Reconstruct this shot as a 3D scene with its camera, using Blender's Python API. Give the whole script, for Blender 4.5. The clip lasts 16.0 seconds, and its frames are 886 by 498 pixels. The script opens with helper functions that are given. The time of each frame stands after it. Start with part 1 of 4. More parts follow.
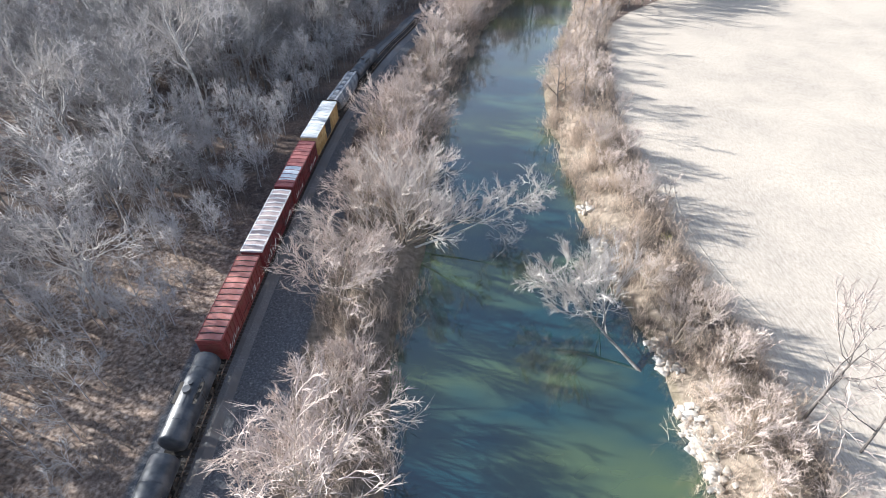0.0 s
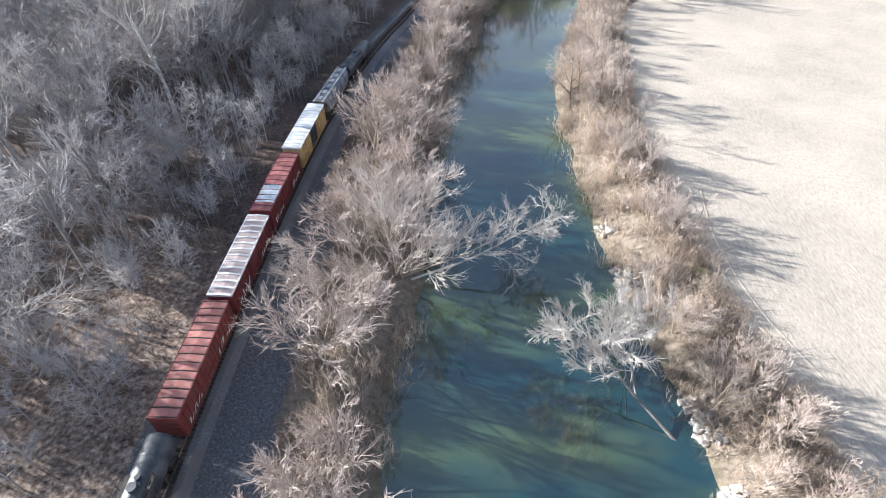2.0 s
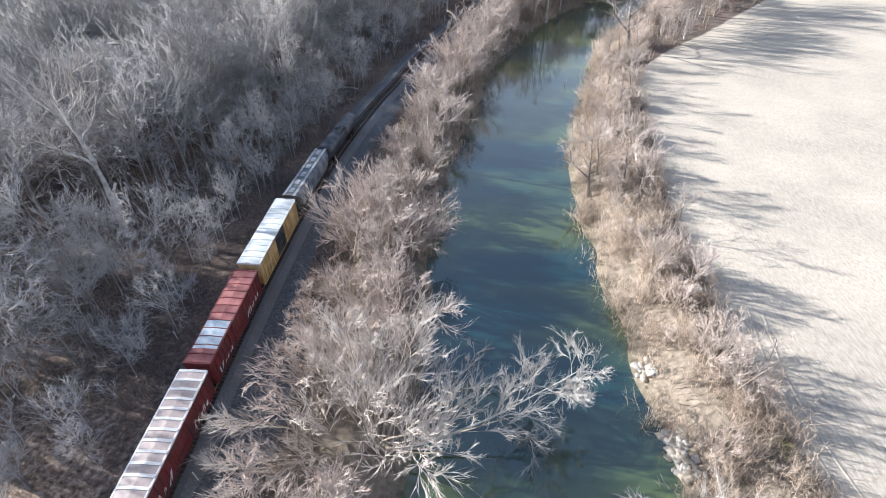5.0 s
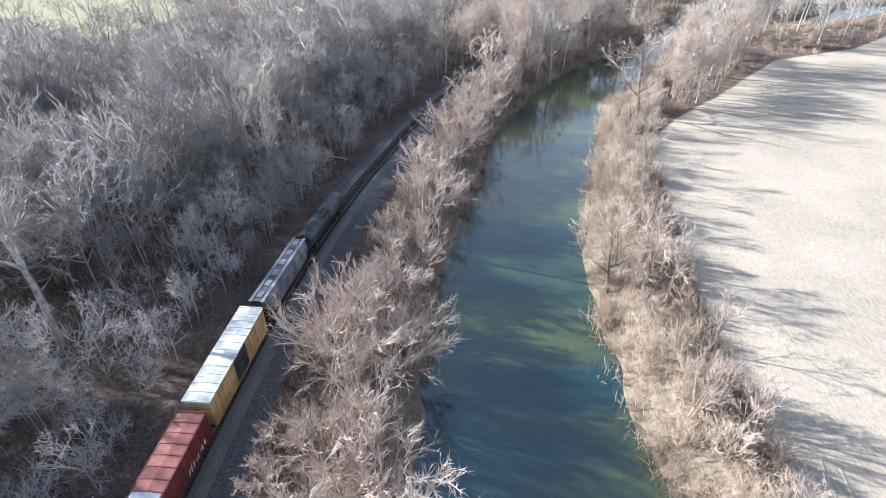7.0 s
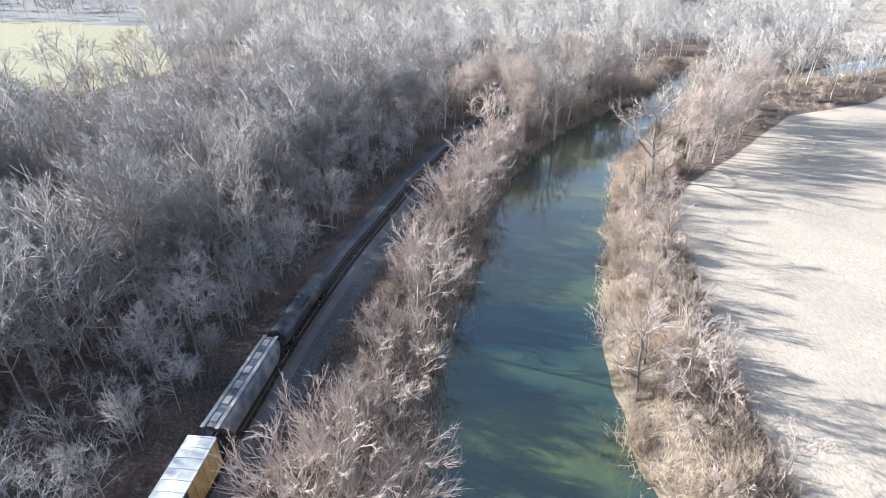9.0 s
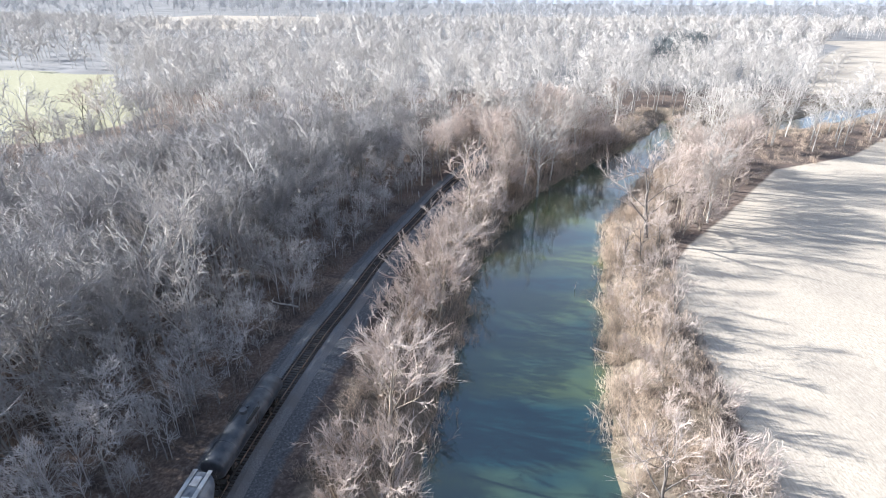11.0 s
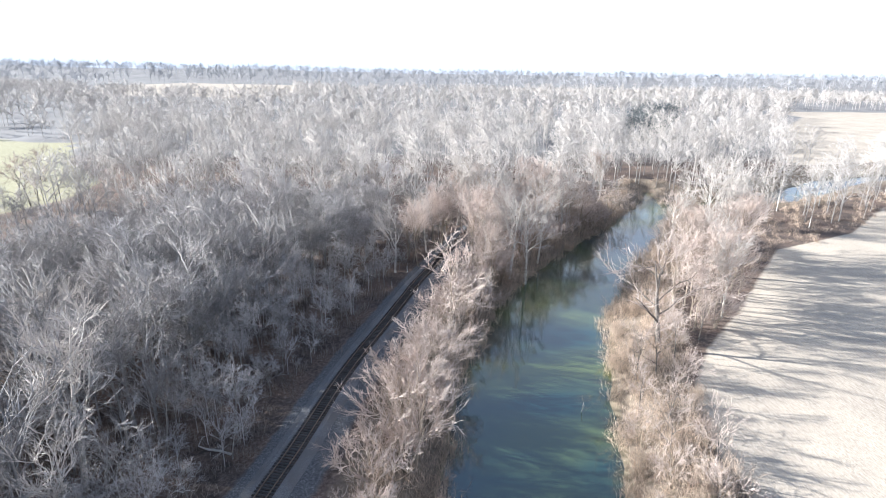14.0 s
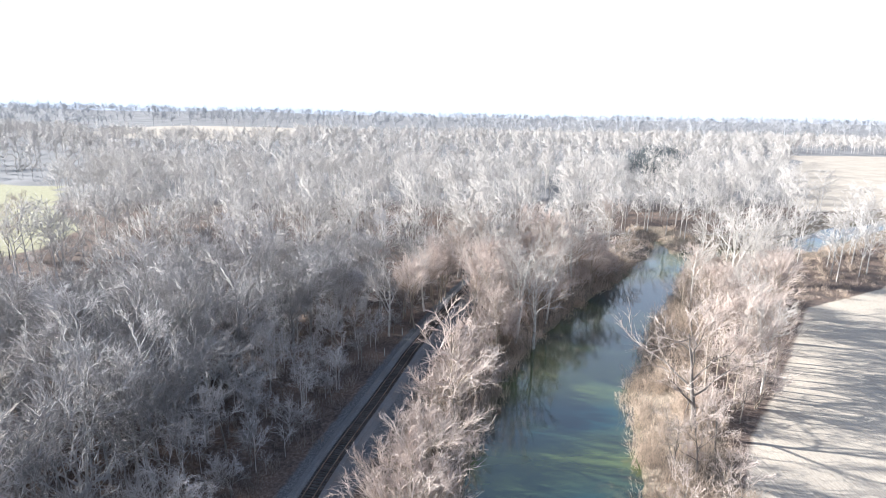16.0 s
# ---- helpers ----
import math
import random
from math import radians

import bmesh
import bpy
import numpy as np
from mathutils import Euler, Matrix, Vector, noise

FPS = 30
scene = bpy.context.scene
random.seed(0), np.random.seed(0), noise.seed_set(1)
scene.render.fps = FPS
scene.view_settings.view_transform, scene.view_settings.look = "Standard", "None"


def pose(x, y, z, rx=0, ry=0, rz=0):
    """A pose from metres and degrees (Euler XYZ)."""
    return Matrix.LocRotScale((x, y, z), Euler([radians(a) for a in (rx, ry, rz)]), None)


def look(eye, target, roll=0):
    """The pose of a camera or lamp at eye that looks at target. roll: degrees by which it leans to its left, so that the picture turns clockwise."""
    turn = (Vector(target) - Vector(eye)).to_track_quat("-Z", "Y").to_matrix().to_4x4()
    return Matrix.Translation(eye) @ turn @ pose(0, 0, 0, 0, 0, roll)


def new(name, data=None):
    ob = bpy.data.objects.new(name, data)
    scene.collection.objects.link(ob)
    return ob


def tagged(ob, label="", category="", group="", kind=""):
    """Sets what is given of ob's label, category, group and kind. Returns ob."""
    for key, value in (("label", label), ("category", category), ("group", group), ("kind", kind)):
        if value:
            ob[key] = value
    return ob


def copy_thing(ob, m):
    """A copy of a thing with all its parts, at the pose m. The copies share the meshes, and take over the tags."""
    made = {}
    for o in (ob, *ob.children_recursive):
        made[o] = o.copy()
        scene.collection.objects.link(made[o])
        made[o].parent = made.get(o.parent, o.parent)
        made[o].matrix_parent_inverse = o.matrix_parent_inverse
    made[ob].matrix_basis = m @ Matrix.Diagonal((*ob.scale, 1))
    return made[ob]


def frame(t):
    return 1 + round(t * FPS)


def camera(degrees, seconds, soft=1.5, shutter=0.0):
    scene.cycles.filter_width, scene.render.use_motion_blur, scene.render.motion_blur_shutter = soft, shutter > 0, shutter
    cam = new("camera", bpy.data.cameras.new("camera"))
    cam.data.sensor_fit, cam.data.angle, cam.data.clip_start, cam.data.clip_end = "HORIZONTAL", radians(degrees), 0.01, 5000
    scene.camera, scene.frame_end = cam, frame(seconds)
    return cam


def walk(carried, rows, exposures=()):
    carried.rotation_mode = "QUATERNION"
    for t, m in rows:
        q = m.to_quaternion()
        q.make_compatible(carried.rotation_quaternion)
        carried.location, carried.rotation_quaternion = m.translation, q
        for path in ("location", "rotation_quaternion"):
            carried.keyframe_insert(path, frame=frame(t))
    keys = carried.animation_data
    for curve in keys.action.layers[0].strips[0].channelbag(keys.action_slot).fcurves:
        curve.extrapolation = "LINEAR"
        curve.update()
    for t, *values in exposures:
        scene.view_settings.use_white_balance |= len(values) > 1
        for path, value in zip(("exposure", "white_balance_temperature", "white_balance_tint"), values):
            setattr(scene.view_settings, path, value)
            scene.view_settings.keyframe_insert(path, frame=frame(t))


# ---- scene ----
cam = camera(80.0, 16.0, soft=1.0)
METRES, EYE, TILT, LEAN, TURN = 115.0, 54.0, -40.3, 0.0, 0.0
ROWS = [
    (0.0, 0.0, 0.0, 0.0, -0.0, 0.0, 0.0),
    (0.5, -0.0005, 0.0228, 0.0161, 0.02, -0.93, 0.01),
    (1.0, -0.0007, 0.047, 0.0326, 0.03, -1.81, 0.03),
    (1.5, -0.0006, 0.0718, 0.0497, 0.07, -2.35, 0.09),
    (2.0, 0.0001, 0.0971, 0.0676, 0.06, -2.28, 0.14),
    (2.5, 0.0007, 0.1231, 0.0858, 0.07, -2.11, 0.17),
    (3.0, 0.0011, 0.149, 0.1044, 0.07, -1.96, 0.2),
    (3.5, 0.0012, 0.1754, 0.1231, 0.04, -1.79, 0.21),
    (4.0, 0.0021, 0.2012, 0.1424, 0.05, -1.33, 0.26),
    (4.5, 0.0036, 0.2278, 0.1632, 0.04, -0.04, 0.33),
    (5.0, 0.0055, 0.2549, 0.1845, 0.06, 1.38, 0.34),
    (7.5, 0.0104, 0.3898, 0.2937, -0.0, 6.97, 0.28),
    (8.0, 0.0107, 0.4148, 0.3127, -0.01, 8.11, 0.29),
    (8.5, 0.0113, 0.439, 0.3324, -0.02, 9.21, 0.26),
    (9.0, 0.0118, 0.4624, 0.3513, -0.05, 10.35, 0.24),
    (11.5, 0.0149, 0.5764, 0.4486, -3.03, 15.9, 1.89),
    (12.0, 0.0158, 0.5981, 0.4674, -3.8, 16.98, 2.36),
    (12.5, 0.0166, 0.62, 0.4865, -4.34, 18.06, 2.68),
    (13.0, 0.0178, 0.6419, 0.5059, -4.41, 19.14, 2.69),
    (13.5, 0.019, 0.664, 0.5262, -4.49, 20.2, 2.7),
    (14.0, 0.021, 0.6869, 0.5461, -4.55, 21.32, 2.69),
    (14.5, 0.0231, 0.7094, 0.5663, -4.61, 22.39, 2.67),
    (15.0, 0.0257, 0.7317, 0.5868, -4.65, 23.46, 2.63),
    (15.5, 0.0282, 0.7543, 0.6071, -4.68, 24.54, 2.63),
    (16.0, 0.0317, 0.7767, 0.6269, -4.68, 25.64, 2.61),
]
walk(cam, [(t, pose(0, 0, EYE, TILT, LEAN, TURN) @ pose(METRES * x, METRES * y, METRES * z, 90 + pitch, roll, yaw)) for t, x, y, z, yaw, pitch, roll in ROWS],
     exposures=[(0.0, 1.56, 5880, 9), (5.0, 1.55, 5860, 9), (9.0, 1.54, 5840, 9), (12.5, 1.68, 5880, 9), (16.0, 1.62, 5940, 9)])

# ---- world and sun ----
SUN_FROM = Vector((-0.95, 0.33, 0.43)).normalized()
world = bpy.data.worlds.new("sky")
scene.world = world
world.use_nodes = True
wn, wl = world.node_tree.nodes, world.node_tree.links
sky = wn.new("ShaderNodeTexSky")
sky.sky_type, sky.sun_disc = "NISHITA", False
sky.sun_elevation, sky.sun_rotation = math.asin(SUN_FROM.z), math.atan2(SUN_FROM.x, SUN_FROM.y)
sky.air_density, sky.dust_density, sky.ozone_density = 1.0, 0.5, 1.5
haze = wn.new("ShaderNodeMix")
haze.data_type = "RGBA"
haze.inputs["B"].default_value = (6.2, 6.9, 8.2, 1)
sky_way, sky_part, low = wn.new("ShaderNodeTexCoord"), wn.new("ShaderNodeSeparateXYZ"), wn.new("ShaderNodeMapRange")
low.interpolation_type = "SMOOTHSTEP"
for key, value in (("From Min", 0.16), ("From Max", 0.68), ("To Min", 1.0), ("To Max", 0.15)):
    low.inputs[key].default_value = value
wl.new(sky_way.outputs["Generated"], sky_part.inputs[0]), wl.new(sky_part.outputs["Z"], low.inputs["Value"]), wl.new(low.outputs[0], haze.inputs["Factor"])
wl.new(sky.outputs[0], haze.inputs["A"]), wl.new(haze.outputs["Result"], wn["Background"].inputs["Color"])
wn["Background"].inputs["Strength"].default_value = 0.057
sun_data = bpy.data.lights.new("sun", "SUN")
sun_data.energy, sun_data.angle, sun_data.color = 5.0, radians(1.0), (1.0, 0.95, 0.87)
sun = new("sun", sun_data)
sun.matrix_world = look(SUN_FROM * 100, (0, 0, 0))


# ---- materials ----
def material(name, stops, scale=1.0, detail=6.0, rough=0.85, metal=0.0, bump=0.3, bump_scale=None, vary=0.0, island=0.0, spec=0.3, stretch=(1, 1, 1), stain=None, stain_scale=0.15, dist=0.05):
    """Noise between the colour stops, a second broad stain, fine bump, and a shift from object to object or island to island."""
    m = bpy.data.materials.new(name)
    m.use_nodes = True
    n, l = m.node_tree.nodes, m.node_tree.links
    b = n["Principled BSDF"]
    b.inputs["Roughness"].default_value, b.inputs["Metallic"].default_value = rough, metal
    b.inputs["Specular IOR Level"].default_value = spec
    tc, mp = n.new("ShaderNodeTexCoord"), n.new("ShaderNodeMapping")
    mp.inputs["Scale"].default_value = stretch
    l.new(tc.outputs["Object"], mp.inputs["Vector"])
    nz = n.new("ShaderNodeTexNoise")
    nz.inputs["Scale"].default_value, nz.inputs["Detail"].default_value = scale, detail
    nz.inputs["Roughness"].default_value = 0.65
    l.new(mp.outputs[0], nz.inputs["Vector"])
    ramp = n.new("ShaderNodeValToRGB")
    while len(ramp.color_ramp.elements) < len(stops):
        ramp.color_ramp.elements.new(0.5)
    for e, (p, c) in zip(ramp.color_ramp.elements, stops):
        e.position, e.color = p, (*c, 1)
    l.new(nz.outputs["Fac"], ramp.inputs["Fac"])
    colour = ramp.outputs["Color"]
    if stain:
        n2 = n.new("ShaderNodeTexNoise")
        n2.inputs["Scale"].default_value, n2.inputs["Detail"].default_value = stain_scale, 5
        l.new(mp.outputs[0], n2.inputs["Vector"])
        r2 = n.new("ShaderNodeValToRGB")
        r2.color_ramp.elements[0].position, r2.color_ramp.elements[1].position = 0.45, 0.62
        l.new(n2.outputs["Fac"], r2.inputs["Fac"])
        mx = n.new("ShaderNodeMix")
        mx.data_type = "RGBA"
        mx.inputs["B"].default_value = (*stain, 1)
        l.new(r2.outputs["Color"], mx.inputs["Factor"]), l.new(colour, mx.inputs["A"])
        colour = mx.outputs["Result"]
    for amount, node, out in ((vary, "ShaderNodeObjectInfo", "Random"), (island, "ShaderNodeNewGeometry", "Random Per Island")):
        if amount:
            src = n.new(node)
            mr = n.new("ShaderNodeMapRange")
            mr.inputs["To Min"].default_value, mr.inputs["To Max"].default_value = 1 - amount, 1 + amount
            hs = n.new("ShaderNodeHueSaturation")
            l.new(src.outputs[out], mr.inputs["Value"]), l.new(mr.outputs[0], hs.inputs["Value"]), l.new(colour, hs.inputs["Color"])
            colour = hs.outputs["Color"]
    l.new(colour, b.inputs["Base Color"])
    if bump:
        n3 = n.new("ShaderNodeTexNoise")
        n3.inputs["Scale"].default_value, n3.inputs["Detail"].default_value = bump_scale or scale * 4, 6
        l.new(mp.outputs[0], n3.inputs["Vector"])
        bp = n.new("ShaderNodeBump")
        bp.inputs["Strength"].default_value, bp.inputs["Distance"].default_value = bump, dist
        l.new(n3.outputs["Fac"], bp.inputs["Height"]), l.new(bp.outputs[0], b.inputs["Normal"])
    return m


BARK_GREY = material("bark_grey", [(0.3, (0.15, 0.135, 0.12)), (0.7, (0.36, 0.335, 0.31))], 2.5, vary=0.25, bump=0.6, stretch=(1, 1, 0.25))
TWIG_GREY = material("twig_grey", [(0.3, (0.235, 0.218, 0.21)), (0.7, (0.47, 0.44, 0.425))], 0.35, vary=0.42, bump=0)
TWIG_PALE = material("twig_pale", [(0.3, (0.37, 0.34, 0.325)), (0.7, (0.62, 0.58, 0.55))], 0.35, vary=0.2, bump=0)
BARK_TAN = material("bark_tan", [(0.3, (0.22, 0.18, 0.14)), (0.7, (0.42, 0.35, 0.28))], 2.0, vary=0.2, bump=0.5, stretch=(1, 1, 0.3))
TWIG_TAN = material("twig_tan", [(0.3, (0.38, 0.305, 0.265)), (0.7, (0.60, 0.51, 0.45))], 0.35, vary=0.22, bump=0)
BARK_WHITE = material("bark_sycamore", [(0.35, (0.26, 0.235, 0.20)), (0.5, (0.52, 0.485, 0.44)), (0.75, (0.68, 0.64, 0.59))], 1.2, vary=0.08, bump=0.3)
TWIG_WHITE = material("twig_sycamore", [(0.3, (0.40, 0.36, 0.325)), (0.7, (0.60, 0.55, 0.50))], 0.4, vary=0.12, bump=0)
BARK_DARK = material("bark_dark", [(0.3, (0.09, 0.08, 0.07)), (0.7, (0.22, 0.19, 0.17))], 2.0, vary=0.2, bump=0.6, stretch=(1, 1, 0.3))
TWIG_CREAM = material("twig_cream", [(0.3, (0.50, 0.435, 0.385)), (0.7, (0.72, 0.645, 0.58))], 0.4, vary=0.1, bump=0)
BRUSH_TAN = material("brush_tan", [(0.3, (0.30, 0.225, 0.17)), (0.55, (0.44, 0.345, 0.27)), (0.75, (0.58, 0.475, 0.385))], 0.12, island=0.3, bump=0)
BRUSH_GREY = material("brush_grey", [(0.3, (0.16, 0.13, 0.11)), (0.55, (0.26, 0.215, 0.185)), (0.75, (0.38, 0.325, 0.28))], 0.1, island=0.25, bump=0)
# Far and horizon twigs: distance haze put into the base colour
HAZED_FAR_TWIG = material("far_twig", [(0.3, (0.34, 0.31, 0.285)), (0.7, (0.55, 0.51, 0.475))], 0.03, island=0.2, bump=0)
HAZED_HORIZON_TWIG = material("horizon_twig", [(0.3, (0.27, 0.27, 0.28)), (0.7, (0.42, 0.42, 0.43))], 0.01, island=0.12, bump=0)
BALLAST = material("ballast", [(0.3, (0.11, 0.11, 0.115)), (0.6, (0.23, 0.225, 0.225)), (0.8, (0.38, 0.37, 0.36))], 6, rough=0.95, bump=0.8, stain=(0.17, 0.16, 0.155), stain_scale=0.25)
STEEL = material("rail_steel", [(0.3, (0.16, 0.11, 0.08)), (0.7, (0.30, 0.24, 0.20))], 4, rough=0.5, metal=0.5, bump=0.2)
TIE_WOOD = material("tie_wood", [(0.3, (0.04, 0.034, 0.03)), (0.7, (0.10, 0.085, 0.075))], 5, island=0.3, bump=0.5)
ROCK = material("rock", [(0.3, (0.26, 0.245, 0.225)), (0.7, (0.50, 0.475, 0.44))], 1.5, island=0.2, bump=0.6, stain=(0.35, 0.30, 0.24), stain_scale=0.5)
BLACK_STEEL = material("black_tank_paint", [(0.3, (0.022, 0.025, 0.03)), (0.7, (0.055, 0.06, 0.07))], 1.5, rough=0.42, spec=0.5, bump=0.05, stain=(0.10, 0.10, 0.105), stain_scale=0.5)
UNDER_STEEL = material("running_gear_steel", [(0.3, (0.025, 0.022, 0.02)), (0.7, (0.07, 0.06, 0.05))], 3, rough=0.8, bump=0.2)
GREY_PAINT = material("hopper_grey_paint", [(0.3, (0.36, 0.37, 0.38)), (0.7, (0.52, 0.53, 0.54))], 0.8, rough=0.55, bump=0.05, vary=0.06, stain=(0.30, 0.28, 0.26), stain_scale=0.45)
DARK_GREY_PAINT = material("hopper_dark_paint", [(0.3, (0.09, 0.10, 0.12)), (0.7, (0.17, 0.18, 0.20))], 0.8, rough=0.5, bump=0.05, stain=(0.26, 0.26, 0.26), stain_scale=0.4)
WHITE_PAINT = material("white_paint", [(0.3, (0.66, 0.67, 0.67)), (0.7, (0.82, 0.82, 0.80))], 1.0, rough=0.5, bump=0.05, stain=(0.52, 0.53, 0.52), stain_scale=0.5)
RED_PAINT = material("boxcar_red_paint", [(0.3, (0.18, 0.038, 0.036)), (0.7, (0.27, 0.07, 0.062))], 0.9, rough=0.6, bump=0.06, vary=0.05, stain=(0.21, 0.075, 0.06), stain_scale=0.6)
PINK_ROOF = material("faded_red_roof", [(0.3, (0.31, 0.115, 0.10)), (0.7, (0.50, 0.255, 0.225))], 0.9, rough=0.75, bump=0.1, vary=0.08, stain=(0.36, 0.13, 0.10), stain_scale=0.7)
MAROON_PAINT = material("boxcar_maroon_paint", [(0.3, (0.15, 0.028, 0.03)), (0.7, (0.23, 0.055, 0.055))], 0.9, rough=0.6, bump=0.06, stain=(0.13, 0.05, 0.05), stain_scale=0.6)
MAROON_ROOF = material("maroon_roof", [(0.3, (0.20, 0.055, 0.055)), (0.7, (0.33, 0.14, 0.13))], 1.2, rough=0.7, bump=0.1, vary=0.12)
PALE_PATCH = material("bleached_roof_patch", [(0.3, (0.36, 0.42, 0.48)), (0.7, (0.62, 0.64, 0.66))], 1.5, rough=0.7, bump=0.1)
RIB_ROOF = material("galvanised_roof_panel", [(0.3, (0.33, 0.255, 0.235)), (0.7, (0.46, 0.38, 0.36))], 1.5, rough=0.6, bump=0.1, vary=0.12)
RIB_PALE = material("pale_roof_rib", [(0.3, (0.60, 0.56, 0.54)), (0.7, (0.76, 0.73, 0.71))], 1.5, rough=0.6, bump=0.05)
YELLOW_PAINT = material("boxcar_yellow_paint", [(0.3, (0.52, 0.36, 0.17)), (0.7, (0.64, 0.47, 0.25))], 0.9, rough=0.6, bump=0.06, stain=(0.42, 0.28, 0.12), stain_scale=0.5)
WOOD_GREY = material("driftwood", [(0.3, (0.40, 0.37, 0.33)), (0.7, (0.62, 0.58, 0.53))], 3, bump=0.4)
RUT_SOIL = material("rut_soil", [(0.3, (0.36, 0.30, 0.235)), (0.7, (0.54, 0.47, 0.39))], 2, bump=0.4)
# Dark blue-grey tone for one stand of far trees
DARK_TWIG = material("evergreen_foliage", [(0.3, (0.07, 0.08, 0.085)), (0.7, (0.13, 0.14, 0.145))], 0.05, island=0.2, bump=0)
YELLOW_TWIG = material("yellow_twig", [(0.3, (0.38, 0.34, 0.12)), (0.7, (0.56, 0.50, 0.22))], 0.5, island=0.2, bump=0)
OILY_BALLAST = material("oily_ballast", [(0.3, (0.05, 0.048, 0.047)), (0.7, (0.15, 0.14, 0.135))], 7, rough=0.9, bump=0.8)


def ground_material():
    m = bpy.data.materials.new("ground")
    m.use_nodes = True
    n, l = m.node_tree.nodes, m.node_tree.links
    b = n["Principled BSDF"]
    b.inputs["Roughness"].default_value, b.inputs["Specular IOR Level"].default_value = 0.95, 0.1
    tc = n.new("ShaderNodeTexCoord")

    def tex(scale, stretch=(1, 1, 1), detail=8, rough=0.65, turn=0):
        mp, t = n.new("ShaderNodeMapping"), n.new("ShaderNodeTexNoise")
        mp.inputs["Scale"].default_value, mp.inputs["Rotation"].default_value = stretch, (0, 0, turn)
        t.inputs["Scale"].default_value, t.inputs["Detail"].default_value, t.inputs["Roughness"].default_value = scale, detail, rough
        l.new(tc.outputs["Object"], mp.inputs["Vector"]), l.new(mp.outputs[0], t.inputs["Vector"])
        return t.outputs["Fac"]

    def ramp(fac, stops):
        r = n.new("ShaderNodeValToRGB")
        while len(r.color_ramp.elements) < len(stops):
            r.color_ramp.elements.new(0.5)
        for e, (p, c) in zip(r.color_ramp.elements, stops):
            e.position, e.color = p, (*c, 1)
        l.new(fac, r.inputs["Fac"])
        return r.outputs["Color"]

    def mix(f, a, c):
        x = n.new("ShaderNodeMix")
        x.data_type = "RGBA"
        l.new(f, x.inputs["Factor"]), l.new(a, x.inputs["A"]), l.new(c, x.inputs["B"])
        return x.outputs["Result"]

    def edge(name, spread):
        """The attribute's border, frayed by noise."""
        at, ma, mr = n.new("ShaderNodeAttribute"), n.new("ShaderNodeMath"), n.new("ShaderNodeMapRange")
        at.attribute_name = name
        ma.operation = "MULTIPLY_ADD"
        l.new(tex(0.35), ma.inputs[0])
        ma.inputs[1].default_value = spread
        l.new(at.outputs["Fac"], ma.inputs[2])
        mr.inputs["From Min"].default_value, mr.inputs["From Max"].default_value = 0.42 + spread / 2, 0.58 + spread / 2
        l.new(ma.outputs[0], mr.inputs["Value"])
        return mr.outputs[0]

    litter = mix(ramp(tex(0.12), [(0.42, (0, 0, 0)), (0.6, (1, 1, 1))]),
                 ramp(tex(1.6), [(0.3, (0.05, 0.042, 0.038)), (0.5, (0.10, 0.08, 0.07)), (0.72, (0.24, 0.195, 0.17))]),
                 ramp(tex(2.2), [(0.3, (0.085, 0.06, 0.048)), (0.5, (0.165, 0.12, 0.097)), (0.72, (0.35, 0.275, 0.23))]))
    stubble = mix(ramp(tex(0.05), [(0.4, (0, 0, 0)), (0.62, (1, 1, 1))]),
                  ramp(tex(1.8, (1.5, 0.4, 1), turn=0.22), [(0.28, (0.27, 0.23, 0.185)), (0.5, (0.41, 0.355, 0.295)), (0.74, (0.52, 0.46, 0.39))]),
                  ramp(tex(2.6, (1.3, 0.5, 1), turn=0.3), [(0.28, (0.30, 0.25, 0.20)), (0.5, (0.50, 0.43, 0.35)), (0.70, (0.60, 0.53, 0.45))]))
    mud = ramp(tex(0.8), [(0.3, (0.10, 0.085, 0.06)), (0.7, (0.30, 0.25, 0.18))])
    grass = ramp(tex(0.5), [(0.3, (0.27, 0.255, 0.16)), (0.7, (0.40, 0.375, 0.26))])
    gravel = ramp(tex(3.5), [(0.3, (0.07, 0.07, 0.074)), (0.55, (0.15, 0.15, 0.155)), (0.75, (0.31, 0.305, 0.30))])
    dry = ramp(tex(1.2), [(0.3, (0.12, 0.097, 0.075)), (0.7, (0.30, 0.245, 0.19))])
    # Paler leaf litter: sunlight on one patch of wood floor put into its colour
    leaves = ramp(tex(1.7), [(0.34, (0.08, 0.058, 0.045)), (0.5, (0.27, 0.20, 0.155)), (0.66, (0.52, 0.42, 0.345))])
    # Far ground greyed to stand for distance haze, painted in the colour
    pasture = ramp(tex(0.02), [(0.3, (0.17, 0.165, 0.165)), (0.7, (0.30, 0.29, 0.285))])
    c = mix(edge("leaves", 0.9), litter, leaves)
    c = mix(edge("bank", 0.5), c, dry)
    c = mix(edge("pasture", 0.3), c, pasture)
    c = mix(edge("field", 0.35), c, stubble)
    c = mix(edge("meadow", 0.3), c, grass)
    c = mix(edge("gravel", 0.5), c, gravel)
    c = mix(edge("mud", 0.3), c, mud)
    l.new(c, b.inputs["Base Color"])
    bp = n.new("ShaderNodeBump")
    bp.inputs["Strength"].default_value, bp.inputs["Distance"].default_value = 0.7, 0.12
    l.new(tex(2.5), bp.inputs["Height"]), l.new(bp.outputs[0], b.inputs["Normal"])
    return m


